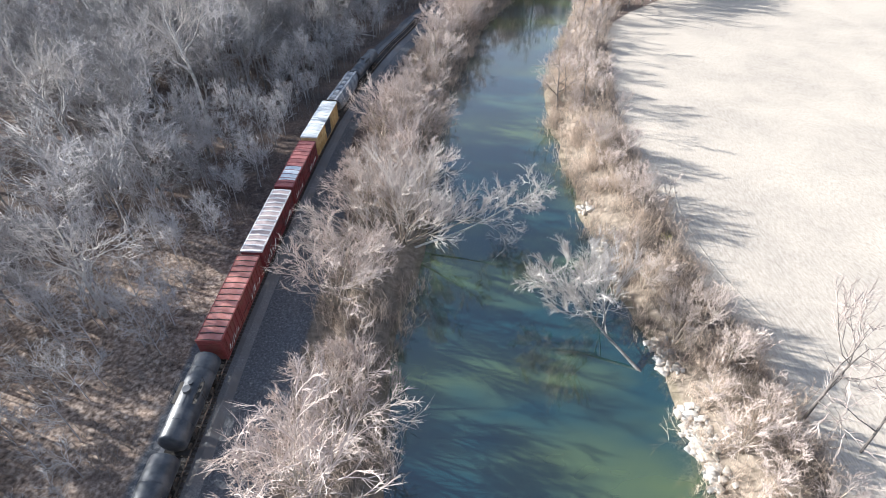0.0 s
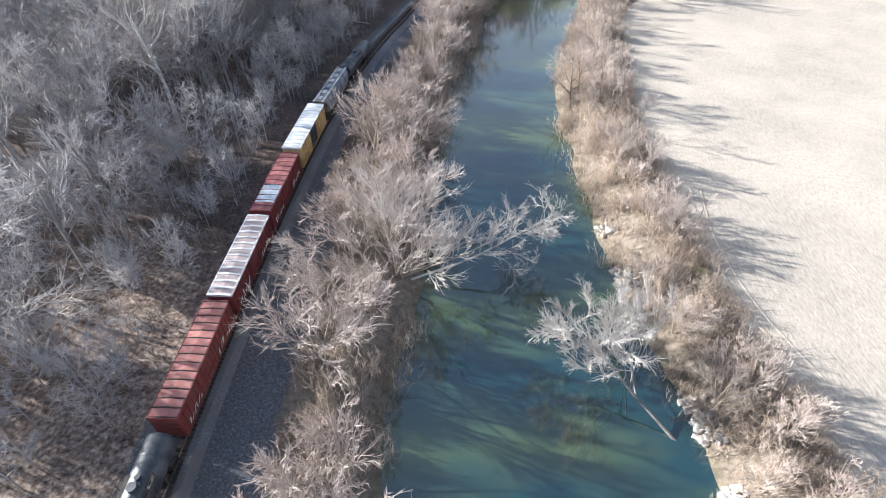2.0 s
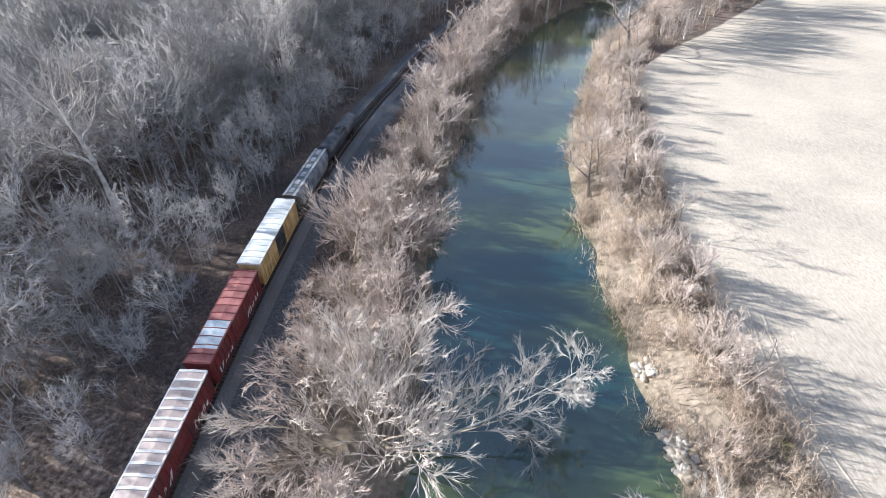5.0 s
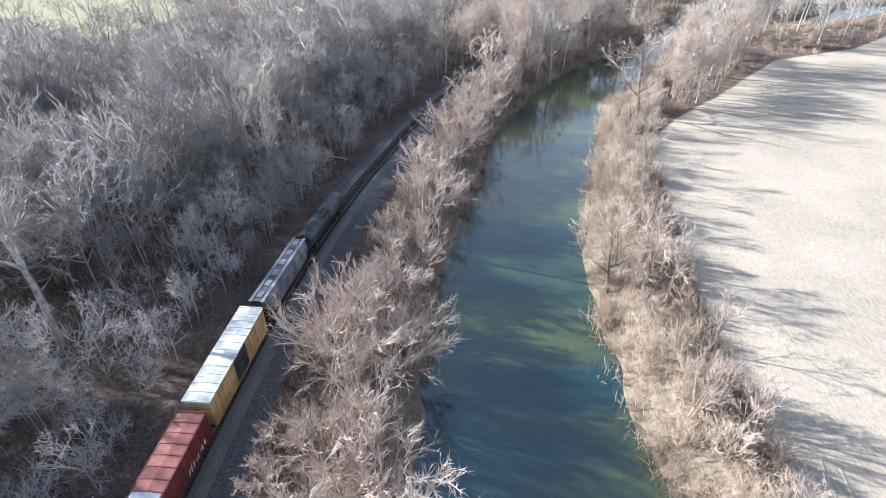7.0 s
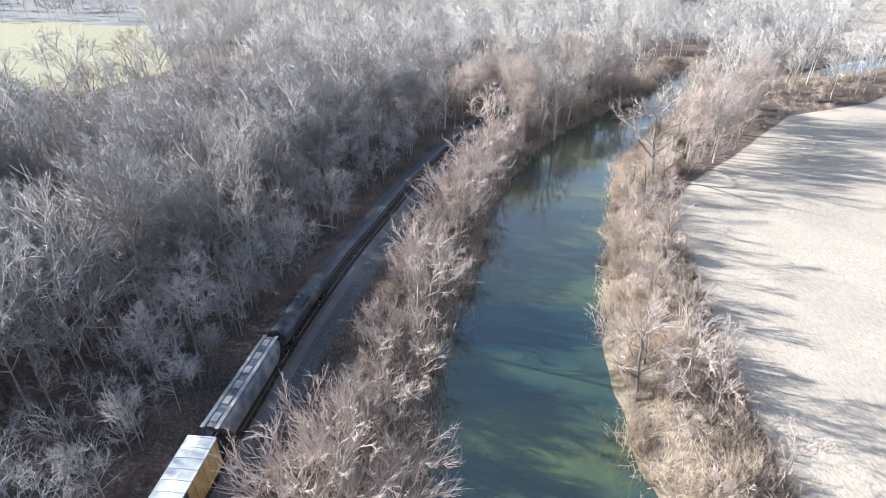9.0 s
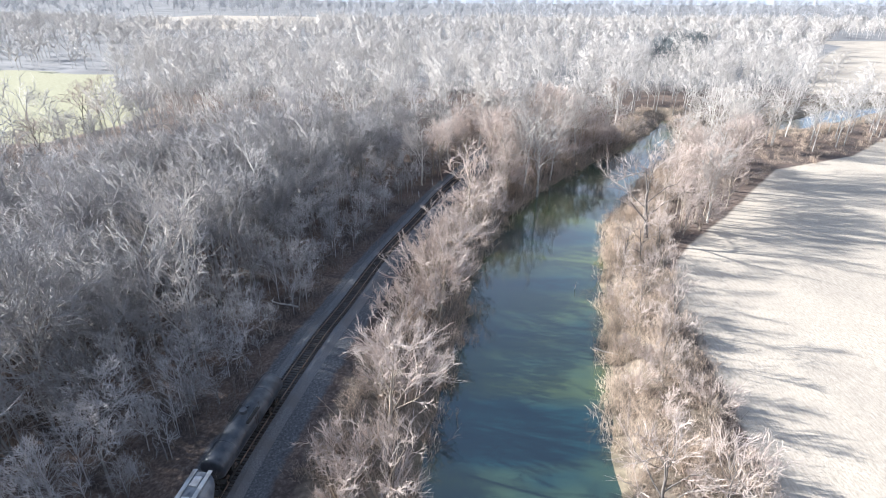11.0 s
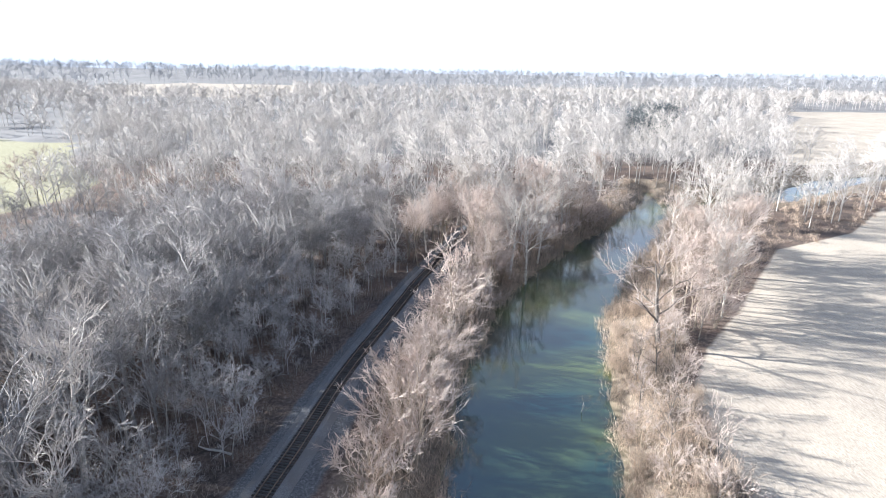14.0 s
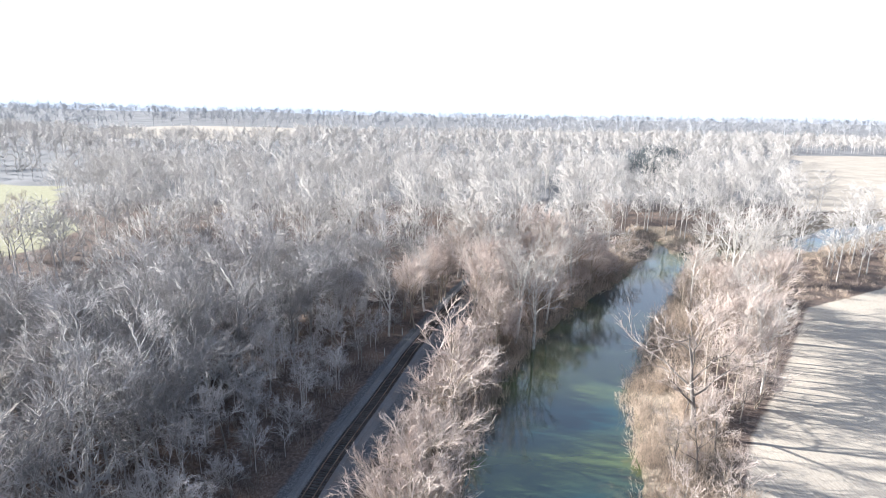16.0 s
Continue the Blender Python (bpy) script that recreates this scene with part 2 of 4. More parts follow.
def water_material():
    m = bpy.data.materials.new("river_water")
    m.use_nodes = True
    n, l = m.node_tree.nodes, m.node_tree.links
    b = n["Principled BSDF"]
    tc, mp, nz, r = n.new("ShaderNodeTexCoord"), n.new("ShaderNodeMapping"), n.new("ShaderNodeTexNoise"), n.new("ShaderNodeValToRGB")
    mp.inputs["Scale"].default_value = (0.6, 1.4, 1)
    mp.inputs["Rotation"].default_value = (0, 0, 0.35)
    nz.inputs["Scale"].default_value, nz.inputs["Detail"].default_value = 0.045, 4
    for e, (p, c) in zip(r.color_ramp.elements, [(0.42, (0.009, 0.037, 0.042)), (0.67, (0.080, 0.108, 0.035))]):
        e.position, e.color = p, (*c, 1)
    l.new(tc.outputs["Object"], mp.inputs["Vector"]), l.new(mp.outputs[0], nz.inputs["Vector"]), l.new(nz.outputs["Fac"], r.inputs["Fac"])
    l.new(r.outputs["Color"], b.inputs["Base Color"])
    b.inputs["Roughness"].default_value, b.inputs["IOR"].default_value = 0.06, 1.75
    b.inputs["Specular IOR Level"].default_value = 1.0
    n2, bp = n.new("ShaderNodeTexNoise"), n.new("ShaderNodeBump")
    n2.inputs["Scale"].default_value, n2.inputs["Detail"].default_value = 0.7, 5
    l.new(mp.outputs[0], n2.inputs["Vector"])
    bp.inputs["Strength"].default_value, bp.inputs["Distance"].default_value = 0.12, 0.1
    l.new(n2.outputs["Fac"], bp.inputs["Height"]), l.new(bp.outputs[0], b.inputs["Normal"])
    return m


GROUND, WATER = ground_material(), water_material()

# ---- plan: lines of the track, the river and the field ----
WATER_Z = -3.4
RAIL_TOP = 0.95
TRACK = [(-28, -60), (-28, -20), (-27.8, 23), (-27.6, 46), (-26.6, 69), (-25.6, 86), (-24, 104), (-22.4, 115), (-20.6, 127), (-18.3, 138), (-14.7, 153), (-11.7, 163),
         (-7.6, 178), (-4.4, 188), (0, 200), (4.6, 213), (9.4, 226), (25, 262), (50, 310), (78, 360), (100, 420), (130, 520)]
RIVER = [(11.5, -80, 18), (11.5, 26, 18), (11, 46, 17.8), (11.2, 66, 14.3), (11.6, 100, 13.2), (13.5, 128, 12.4), (21, 157, 12.6), (27.5, 182, 13.4), (40.5, 214, 12.8), (63, 246, 11.2),
         (86, 272, 10), (105, 299, 8), (128, 311, 7.5), (170, 318, 8), (243, 362, 9), (350, 385, 10), (520, 400, 10)]
CREEK = [(105, 299, 6), (113, 316, 4), (120, 332, 2), (124, 342, 0.5)]
FIELD_EDGE = [(41, -300), (41, -20), (40, 40), (38, 60), (37, 85), (40, 115), (45.5, 142), (47.5, 158), (52, 173), (63, 187), (80, 203), (97, 221), (119, 244), (157, 259), (200, 292), (300, 330), (520, 345), (900, 420)]


def smooth_line(points, step):
    """A Catmull-Rom line through the points, cut at even steps."""
    p = np.array(points, float)
    q = np.vstack([2 * p[0] - p[1], p, 2 * p[-1] - p[-2]])
    out = []
    for i in range(1, len(q) - 2):
        a, b, c, d = q[i - 1:i + 3]
        u = np.linspace(0, 1, max(2, int(np.linalg.norm((c - b)[:2]) / step) + 1), endpoint=False)[:, None]
        out.append(0.5 * (2 * b + (c - a) * u + (2 * a - 5 * b + 4 * c - d) * u ** 2 + (3 * b - a - 3 * c + d) * u ** 3))
    return np.vstack(out + [p[-1:]])


TRACK_LINE = smooth_line(TRACK, 0.55)
EDGE_X, EDGE_Y = np.array(FIELD_EDGE).T


def line_distance(xy, line, width=False):
    """Distance of points to a line of points; with width, less the line's half width there."""
    best = np.full(len(xy), 1e9)
    p = np.array(line, float)
    for a, b in zip(p[:-1], p[1:]):
        d = (b - a)[:2]
        u = np.clip(((xy - a[:2]) @ d) / (d @ d), 0, 1)
        dist = np.linalg.norm(xy - a[:2] - u[:, None] * d, axis=1)
        if width:
            dist -= a[2] + u * (b[2] - a[2])
        best = np.minimum(best, dist)
    return best


def inside(xy, poly):
    c = np.zeros(len(xy), bool)
    for (x0, y0), (x1, y1) in zip(poly, poly[1:] + poly[:1]):
        if y0 != y1:
            c ^= ((y0 > xy[:, 1]) != (y1 > xy[:, 1])) & (xy[:, 0] < (x1 - x0) * (xy[:, 1] - y0) / (y1 - y0) + x0)
    return c


FIELD_POLY = FIELD_EDGE + [(900, -300)]
MEADOW = [(-600, 262), (-190, 280), (-140, 284), (-126, 315), (-130, 350), (-170, 400), (-214, 484), (-420, 520), (-600, 520)]
FAR_FIELDS = [[(235, 392), (350, 408), (560, 422), (1300, 480), (1500, 960), (560, 820), (300, 490)], [(-710, 1573), (-213, 1680), (-180, 1150), (-260, 1000), (-560, 1120)],
              [(1000, 1300), (1150, 1230), (2400, 1500), (2300, 1800)], [(300, 1500), (700, 1450), (900, 1650), (320, 1700)], [(-1600, 900), (-900, 860), (-900, 1100), (-1700, 1200)]]


def step(x, a, b):
    u = np.clip((x - a) / (b - a), 0, 1)
    return u * u * (3 - 2 * u)


def river_distance(xy):
    return np.minimum(line_distance(xy, RIVER, True), line_distance(xy, CREEK, True))


def poly_distance(xy, poly):
    d = line_distance(xy, [(*p,) for p in poly + poly[:1]])
    return np.where(inside(xy, poly), d, -d)


def wobble(xy, size, seed):
    return np.array([noise.noise((x / size, y / size, seed)) for x, y in xy])


def heights(xy):
    """The ground's height: a flood plain, the river's bed and banks, the low railway bank and hills far off."""
    r = river_distance(xy) + wobble(xy, 9, 3.1) * 1.3
    t = line_distance(xy, TRACK)
    z = wobble(xy, 30, 1.7) * 0.5 + wobble(xy, 5, 9.2) * 0.18
    z = z * step(t, 3, 9)
    z = z * (1 - 0.85 * step(poly_distance(xy, FIELD_POLY), 0, 6))
    z += 0.25 * (1 - step(t, 3.5, 8))
    z += step(np.abs(xy[:, 0]) + np.maximum(xy[:, 1] - 300, 0) * 0.3, 300, 2500) * (wobble(xy, 500, 4.4) * 14 + 3)
    z += step(np.hypot(xy[:, 0], xy[:, 1]), 1500, 3300) * (10 + 12 * step(-xy[:, 0], -600, 1200))
    z -= 1.3 * np.exp(-((xy[:, 0] + 20.3) ** 2 + ((xy[:, 1] - 65.5) * 0.8) ** 2) / 5.0)
    bank = step(r, 0.3, 6.5)
    return z * bank - (1 - bank) * 3.3 - 1.6 * (1 - step(r, -4.5, 0.5))


def link(name, verts, faces, mats, smooth=False, parent=None):
    me = bpy.data.meshes.new(name)
    me.from_pydata(np.asarray(verts).tolist() if isinstance(verts, np.ndarray) else verts, [], faces.tolist() if isinstance(faces, np.ndarray) else faces)
    for m in mats if isinstance(mats, (list, tuple)) else [mats]:
        me.materials.append(m)
    if smooth:
        me.polygons.foreach_set("use_smooth", [True] * len(me.polygons))
    me.update()
    ob = new(name, me)
    ob.parent = parent
    return ob


def spaced(lo, hi, gap, reach, grow=1.13):
    mid = list(np.arange(lo, hi, gap))
    a, g = [lo], gap
    while a[-1] > -reach:
        g *= grow
        a.append(a[-1] - g)
    b, g = [mid[-1]], gap
    while b[-1] < reach:
        g *= grow
        b.append(b[-1] + g)
    return np.array(a[:0:-1] + mid + b[1:])


# ---- ground, water ----
gx, gy = spaced(-105, 130, 1.6, 4600), spaced(0, 325, 1.6, 4600)
GX, GY = np.meshgrid(gx, gy)
G_XY = np.stack([GX.ravel(), GY.ravel()], 1)
G_Z = heights(G_XY)
nx, ny = len(gx), len(gy)
ii = (np.arange(ny - 1)[:, None] * nx + np.arange(nx - 1)[None]).ravel()
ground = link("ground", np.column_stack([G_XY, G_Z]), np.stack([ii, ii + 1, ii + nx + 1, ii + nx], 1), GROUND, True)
tagged(ground, "brown leaf litter, pale crop stubble and river banks", "ground", kind="structure")
t_d, r_d = line_distance(G_XY, TRACK), river_distance(G_XY)
east = G_XY[:, 0] > np.interp(G_XY[:, 1], TRACK_LINE[:, 1], TRACK_LINE[:, 0])
gravel_wide = np.where(east, 5.6 + 4.0 * (1 - step(G_XY[:, 1], 74, 96)), 4.6)
fields = np.max([poly_distance(G_XY, p) for p in [FIELD_POLY] + FAR_FIELDS], 0)
# Last two masks: painted sunlight on the litter, painted haze far off
for key, values in (("field", 0.5 + fields / 5), ("gravel", 0.5 + (gravel_wide - t_d) / 4), ("mud", 0.5 + (0.9 - r_d) / 2.4), ("bank", 0.5 + (13 - r_d) / 9), ("meadow", 0.5 + poly_distance(G_XY, MEADOW) / 12),
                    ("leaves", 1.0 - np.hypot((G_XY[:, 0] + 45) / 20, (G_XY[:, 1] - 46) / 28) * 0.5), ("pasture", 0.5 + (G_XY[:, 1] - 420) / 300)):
    ground.data.attributes.new(key, "FLOAT", "POINT").data.foreach_set("value", np.clip(values, 0, 1))

for name, line, label in (("river", RIVER, "calm green river water mirroring the sky"), ("creek", CREEK, "narrow side channel of pale water")):
    c = smooth_line(line, 8)
    d = np.gradient(c[:, :2], axis=0)
    d /= np.linalg.norm(d, axis=1)[:, None]
    side = np.stack([d[:, 1], -d[:, 0]], 1) * (c[:, 2:] + 3.0)
    level = WATER_Z - (0.02 if name == "creek" else 0)
    v = np.vstack([np.column_stack([c[:, :2] - side, np.full(len(c), level)]), np.column_stack([c[:, :2] + side, np.full(len(c), level)])])
    k = np.arange(len(c) - 1)
    water = link(name, v, np.stack([k, k + len(c), k + len(c) + 1, k + 1], 1), WATER, True)
    tagged(water, label, "river", kind="structure")


def ground_z(x, y):
    i, j = min(max(int(np.searchsorted(gx, x)) - 1, 0), nx - 2), min(max(int(np.searchsorted(gy, y)) - 1, 0), ny - 2)
    u, v = (x - gx[i]) / (gx[i + 1] - gx[i]), (y - gy[j]) / (gy[j + 1] - gy[j])
    z = G_Z.reshape(ny, nx)
    return float(z[j, i] * (1 - u) * (1 - v) + z[j, i + 1] * u * (1 - v) + z[j + 1, i] * (1 - u) * v + z[j + 1, i + 1] * u * v)


def ground_zs(xy):
    return np.array([ground_z(x, y) for x, y in xy])


# ---- railway track ----
track = tagged(new("railway_track"), "single railway track on grey stone ballast", "track", kind="structure")
tl = TRACK_LINE[(TRACK_LINE[:, 1] > -40) & (TRACK_LINE[:, 1] < 420)]
td = np.gradient(tl, axis=0)
td /= np.linalg.norm(td, axis=1)[:, None]
tn = np.stack([td[:, 1], -td[:, 0]], 1)


def sweep(name, profile, mat, closed=True):
    """A profile of (offset, height) carried along the track."""
    v = np.concatenate([np.column_stack([tl + tn * o, np.full(len(tl), h)]) for o, h in profile])
    k, m = np.arange(len(tl) - 1), len(tl)
    f = [np.stack([a * m + k, a * m + k + 1, b * m + k + 1, b * m + k], 1) for a, b in zip(range(len(profile)), list(range(1, len(profile))) + ([0] if closed else [])) ]
    return link(name, v, np.vstack(f), mat, False, track)


bed = sweep("ballast_bed", [(-3.4, 0.1), (-2.0, 0.62), (2.0, 0.62), (3.4, 0.1)], BALLAST, False)
tagged(bed, "grey crushed stone ballast")
tagged(sweep("ballast_crown", [(-1.3, 0.60), (-1.25, 0.66), (1.25, 0.66), (1.3, 0.60)], OILY_BALLAST, False), "dark oil-stained ballast between the rails")
for s in (-0.7525, 0.7525):
    sweep("rail", [(s - 0.07, 0.76), (s + 0.07, 0.76), (s + 0.04, 0.80), (s + 0.037, RAIL_TOP), (s - 0.037, RAIL_TOP), (s - 0.04, 0.80)], STEEL)


def pieces(name, poses, verts, faces, mat, parent=None):
    """Many small solids of one shape, each at its pose, joined."""
    v, f = np.array(verts, float), np.array(faces)
    out = [v @ np.array(m.to_3x3()).T + np.array(m.translation) for m in poses]
    return link(name, np.vstack(out), np.vstack([f + i * len(v) for i in range(len(out))]), mat, False, parent)


BOX_V = [(x, y, z) for z in (-0.5, 0.5) for y in (-0.5, 0.5) for x in (-0.5, 0.5)]
BOX_F = [(0, 2, 3, 1), (4, 5, 7, 6), (0, 1, 5, 4), (2, 6, 7, 3), (0, 4, 6, 2), (1, 3, 7, 5)]
rng = random.Random(5)
ties = pieces("sleepers", [pose(p[0], p[1], 0.68 + rng.uniform(-0.015, 0.015), 0, 0, math.degrees(math.atan2(d[1], d[0])) - 90 + rng.uniform(-1.5, 1.5)) @ Matrix.Diagonal((2.6, 0.23, 0.18, 1))
                           for p, d in zip(tl, td)], BOX_V, BOX_F, TIE_WOOD, track)
tagged(ties, "dark timber sleepers", kind="stuff")


# ---- train ----
def part(name, bm, mat, parent, label="", smooth=False):
    me = bpy.data.meshes.new(name)
    bm.normal_update()
    bm.to_mesh(me)
    bm.free()
    me.materials.append(mat)
    if smooth:
        me.polygons.foreach_set("use_smooth", [True] * len(me.polygons))
    ob = new(name, me)
    ob.parent = parent
    if label:
        tagged(ob, label)
    return ob


def again(ob, m, parent=None):
    """Another part on the same mesh."""
    o = new(ob.name.split(".")[0], ob.data)
    o.parent = parent or ob.parent
    o.matrix_local = m
    return o


def box(bm, x0, x1, y0, y1, z0, z1, bevel=0.0):
    vs = [bm.verts.new((x, y, z)) for z in (z0, z1) for y in (y0, y1) for x in (x0, x1)]
    fs = [bm.faces.new([vs[i] for i in f]) for f in BOX_F]
    if bevel:
        bmesh.ops.bevel(bm, geom=list({e for f in fs for e in f.edges}), offset=bevel, segments=1, affect="EDGES")
    return bm


def rod(bm, a, b, r, n=6):
    a, b = Vector(a), Vector(b)
    q = (b - a).to_track_quat("Z", "Y")
    ring = [q @ Vector((math.cos(2 * math.pi * i / n) * r, math.sin(2 * math.pi * i / n) * r, 0)) for i in range(n)]
    va, vb = [bm.verts.new(a + p) for p in ring], [bm.verts.new(b + p) for p in ring]
    for i in range(n):
        bm.faces.new((va[i], va[(i + 1) % n], vb[(i + 1) % n], vb[i]))
    bm.faces.new(va[::-1]), bm.faces.new(vb)
    return bm


def lathe(bm, profile, n=28, z=0.0):
    """A body of revolution about the y axis: profile of (y, radius)."""
    rings = [[bm.verts.new((math.sin(2 * math.pi * i / n) * r, y, z + math.cos(2 * math.pi * i / n) * r)) for i in range(n)] for y, r in profile]
    for a, b in zip(rings, rings[1:]):
        for i in range(n):
            bm.faces.new((a[i], a[(i + 1) % n], b[(i + 1) % n], b[i]))
    bm.faces.new(rings[0][::-1]), bm.faces.new(rings[-1])
    return bm


def loft(bm, profile, y0, y1, y0b=None, y1b=None):
    """A closed profile of (x, z) carried from y0 to y1; low points may end elsewhere (slope sheets)."""
    lo, hi = min(z for _, z in profile), max(z for _, z in profile)

    def at(z, top, low):
        return top if low is None else low + (top - low) * (z - lo) / (hi - lo)
    a = [bm.verts.new((x, at(z, y0, y0b), z)) for x, z in profile]
    b = [bm.verts.new((x, at(z, y1, y1b), z)) for x, z in profile]
    for i in range(len(a)):
        j = (i + 1) % len(a)
        bm.faces.new((a[i], a[j], b[j], b[i]))
    bm.faces.new(a[::-1]), bm.faces.new(b)
    return bm


def running_gear(car, half):
    """Two trucks with four wheels each, and couplers."""
    for s in (-1, 1):
        yc = s * (half - 2.3)
        bm = box(bmesh.new(), -1.25, -1.02, yc - 1.25, yc + 1.25, 0.35, 0.68, 0.06)
        box(bm, 1.02, 1.25, yc - 1.25, yc + 1.25, 0.35, 0.68, 0.06)
        box(bm, -1.15, 1.15, yc - 0.22, yc + 0.22, 0.4, 0.95, 0.04)
        truck = part("truck", bm, UNDER_STEEL, car, "dark steel truck")
        for dy in (-0.88, 0.88):
            for x in (-0.76, 0.76):
                w = bmesh.new()
                rod(w, (x - 0.065, yc + dy, 0.42), (x + 0.065, yc + dy, 0.42), 0.42, 16)
                part("wheel", w, STEEL, truck)
        c = box(bmesh.new(), -0.12, 0.12, s * half - 0.1, s * half + 0.1, 0.72, 0.98)
        box(c, -0.2, 0.2, s * (half + 0.28) - 0.2, s * (half + 0.28) + 0.2, 0.68, 1.02, 0.05)
        part("coupler", c, UNDER_STEEL, car)


def ladder(car, x, y, z0, z1, along, mat):
    bm = bmesh.new()
    dx, dy = (0.0, 0.22) if along else (0.22, 0.0)
    for s in (-1, 1):
        rod(bm, (x + s * dx, y + s * dy, z0), (x + s * dx, y + s * dy, z1), 0.025, 5)
    z = z0 + 0.15
    while z < z1:
        rod(bm, (x - dx, y - dy, z), (x + dx, y + dy, z), 0.018, 4)
        z += 0.38
    part("ladder", bm, mat, car)


def box_car(label, side, roof, rib, panels=13, length=15.4, door_mat=None, top=4.55, fascia=None, patch=None, tags=None):
    """Origin at rail height, length along y."""
    car = tagged(new("box_car"), label, "boxcar", "freight cars of the train")
    h = length / 2
    body = bmesh.new()
    box(body, -1.44, 1.44, -h, h, 1.05, top - 0.3, 0.03)
    box(body, -0.35, 0.35, -h + 0.2, h - 0.2, 0.72, 1.06)
    n = 17
    for i in range(n):
        y = -h + 0.12 + (length - 0.24) * i / (n - 1)
        if abs(y) > 1.75:
            for s in (-1, 1):
                box(body, s * 1.49 - 0.06, s * 1.49 + 0.06, y - 0.06, y + 0.06, 1.12, top - 0.4)
    for s in (-1, 1):
        for z in np.arange(1.4, top - 0.6, 0.42):
            box(body, -1.3, 1.3, s * h - 0.05, s * h + 0.05, z, z + 0.12)
        box(body, s * 1.5 - 0.07, s * 1.5 + 0.07, -h, h, 1.0, 1.14)
    part("body", body, side, car)
    # eaves and roof
    frame_bm = bmesh.new()
    for s in (-1, 1):
        box(frame_bm, s * 1.5 - 0.08, s * 1.5 + 0.08, -h - 0.04, h + 0.04, top - 0.3, top - 0.1)
        box(frame_bm, -1.5, 1.5, s * h - 0.06, s * h + 0.06, top - 0.3, top - 0.02)
    part("roof_frame", frame_bm, fascia or rib, car)
    pl = length / panels
    bm = loft(bmesh.new(), [(-1.44, top - 0.3), (1.44, top - 0.3), (1.44, top - 0.12), (0, top), (-1.44, top - 0.12)], -pl / 2 + 0.02, pl / 2 - 0.02)
    first = part("roof_panel", bm, roof, car)
    first.matrix_local = pose(0, -h + pl / 2, 0)
    for i in range(1, panels):
        again(first, pose(0, -h + pl * (i + 0.5), 0))
    w = pl * 0.13 if rib is RIB_PALE else 0.055
    bm = loft(bmesh.new(), [(-1.49, top - 0.28), (1.49, top - 0.28), (1.49, top - 0.06), (0, top + 0.06), (-1.49, top - 0.06)], -w, w)
    first = part("roof_rib", bm, rib, car)
    first.matrix_local = pose(0, -h + 0.1, 0)
    for i in range(1, panels + 1):
        again(first, pose(0, -h + 0.1 + (length - 0.2) * i / panels, 0))
    if patch:
        bm = loft(bmesh.new(), [(-1.40, top - 0.1), (1.40, top - 0.1), (1.40, top - 0.1), (0, top + 0.02), (-1.40, top - 0.1)], patch[0], patch[1])
        part("roof_patch", bm, PALE_PATCH, car, "bleached bluish white patch of roof paint")
    for s in (-1, 1):
        bm = box(bmesh.new(), s * 1.5 - 0.05, s * 1.5 + 0.05, -1.6, 1.6, 1.15, top - 0.42, 0.02)
        for y in (-1.1, -0.4, 0.4, 1.1):
            rod(bm, (s * 1.58, y, 1.2), (s * 1.58, y, top - 0.5), 0.03, 5)
        d = part("door", bm, door_mat or side, car)
        bm = bmesh.new()
        rod(bm, (s * 1.6, -1.2, 2.1), (s * 1.6, 1.2, 2.1), 0.03, 5)
        part("door_bar", bm, UNDER_STEEL, d)
        for y in (-h + 0.5, h - 0.5):
            ladder(car, s * 1.53, y, 1.1, top - 0.3, True, side)
    if tags:
        r = random.Random(tags)
        for s in (1, -1):
            for lo, hi in ((-h + 1.2, -2.2), (2.2, h - 1.2)):
                y = lo
                while y < hi - 0.6:
                    wd, z0, z1 = r.uniform(0.25, 0.6), r.uniform(1.25, 1.6), r.uniform(1.9, 2.6)
                    lean = r.uniform(-0.3, 0.3)
                    bm = bmesh.new()
                    flat = ((y, z0), (y + wd * 0.55, z0 + r.uniform(-0.1, 0.3)), (y + wd + lean, z1), (y + wd * 0.3 + lean, z1 - r.uniform(0, 0.4)))
                    vs, vt = [bm.verts.new((s * 1.562, *p)) for p in flat], [bm.verts.new((s * 1.55, *p)) for p in flat]
                    bm.faces.new(vs), bm.faces.new(vt[::-1])
                    for i in range(4):
                        bm.faces.new((vs[i], vt[i], vt[(i + 1) % 4], vs[(i + 1) % 4]))
                    part("paint_stroke", bm, WHITE_PAINT, car, "white spray-painted stroke")
                    y += wd * r.uniform(0.9, 2.0)
    running_gear(car, h)
    return car


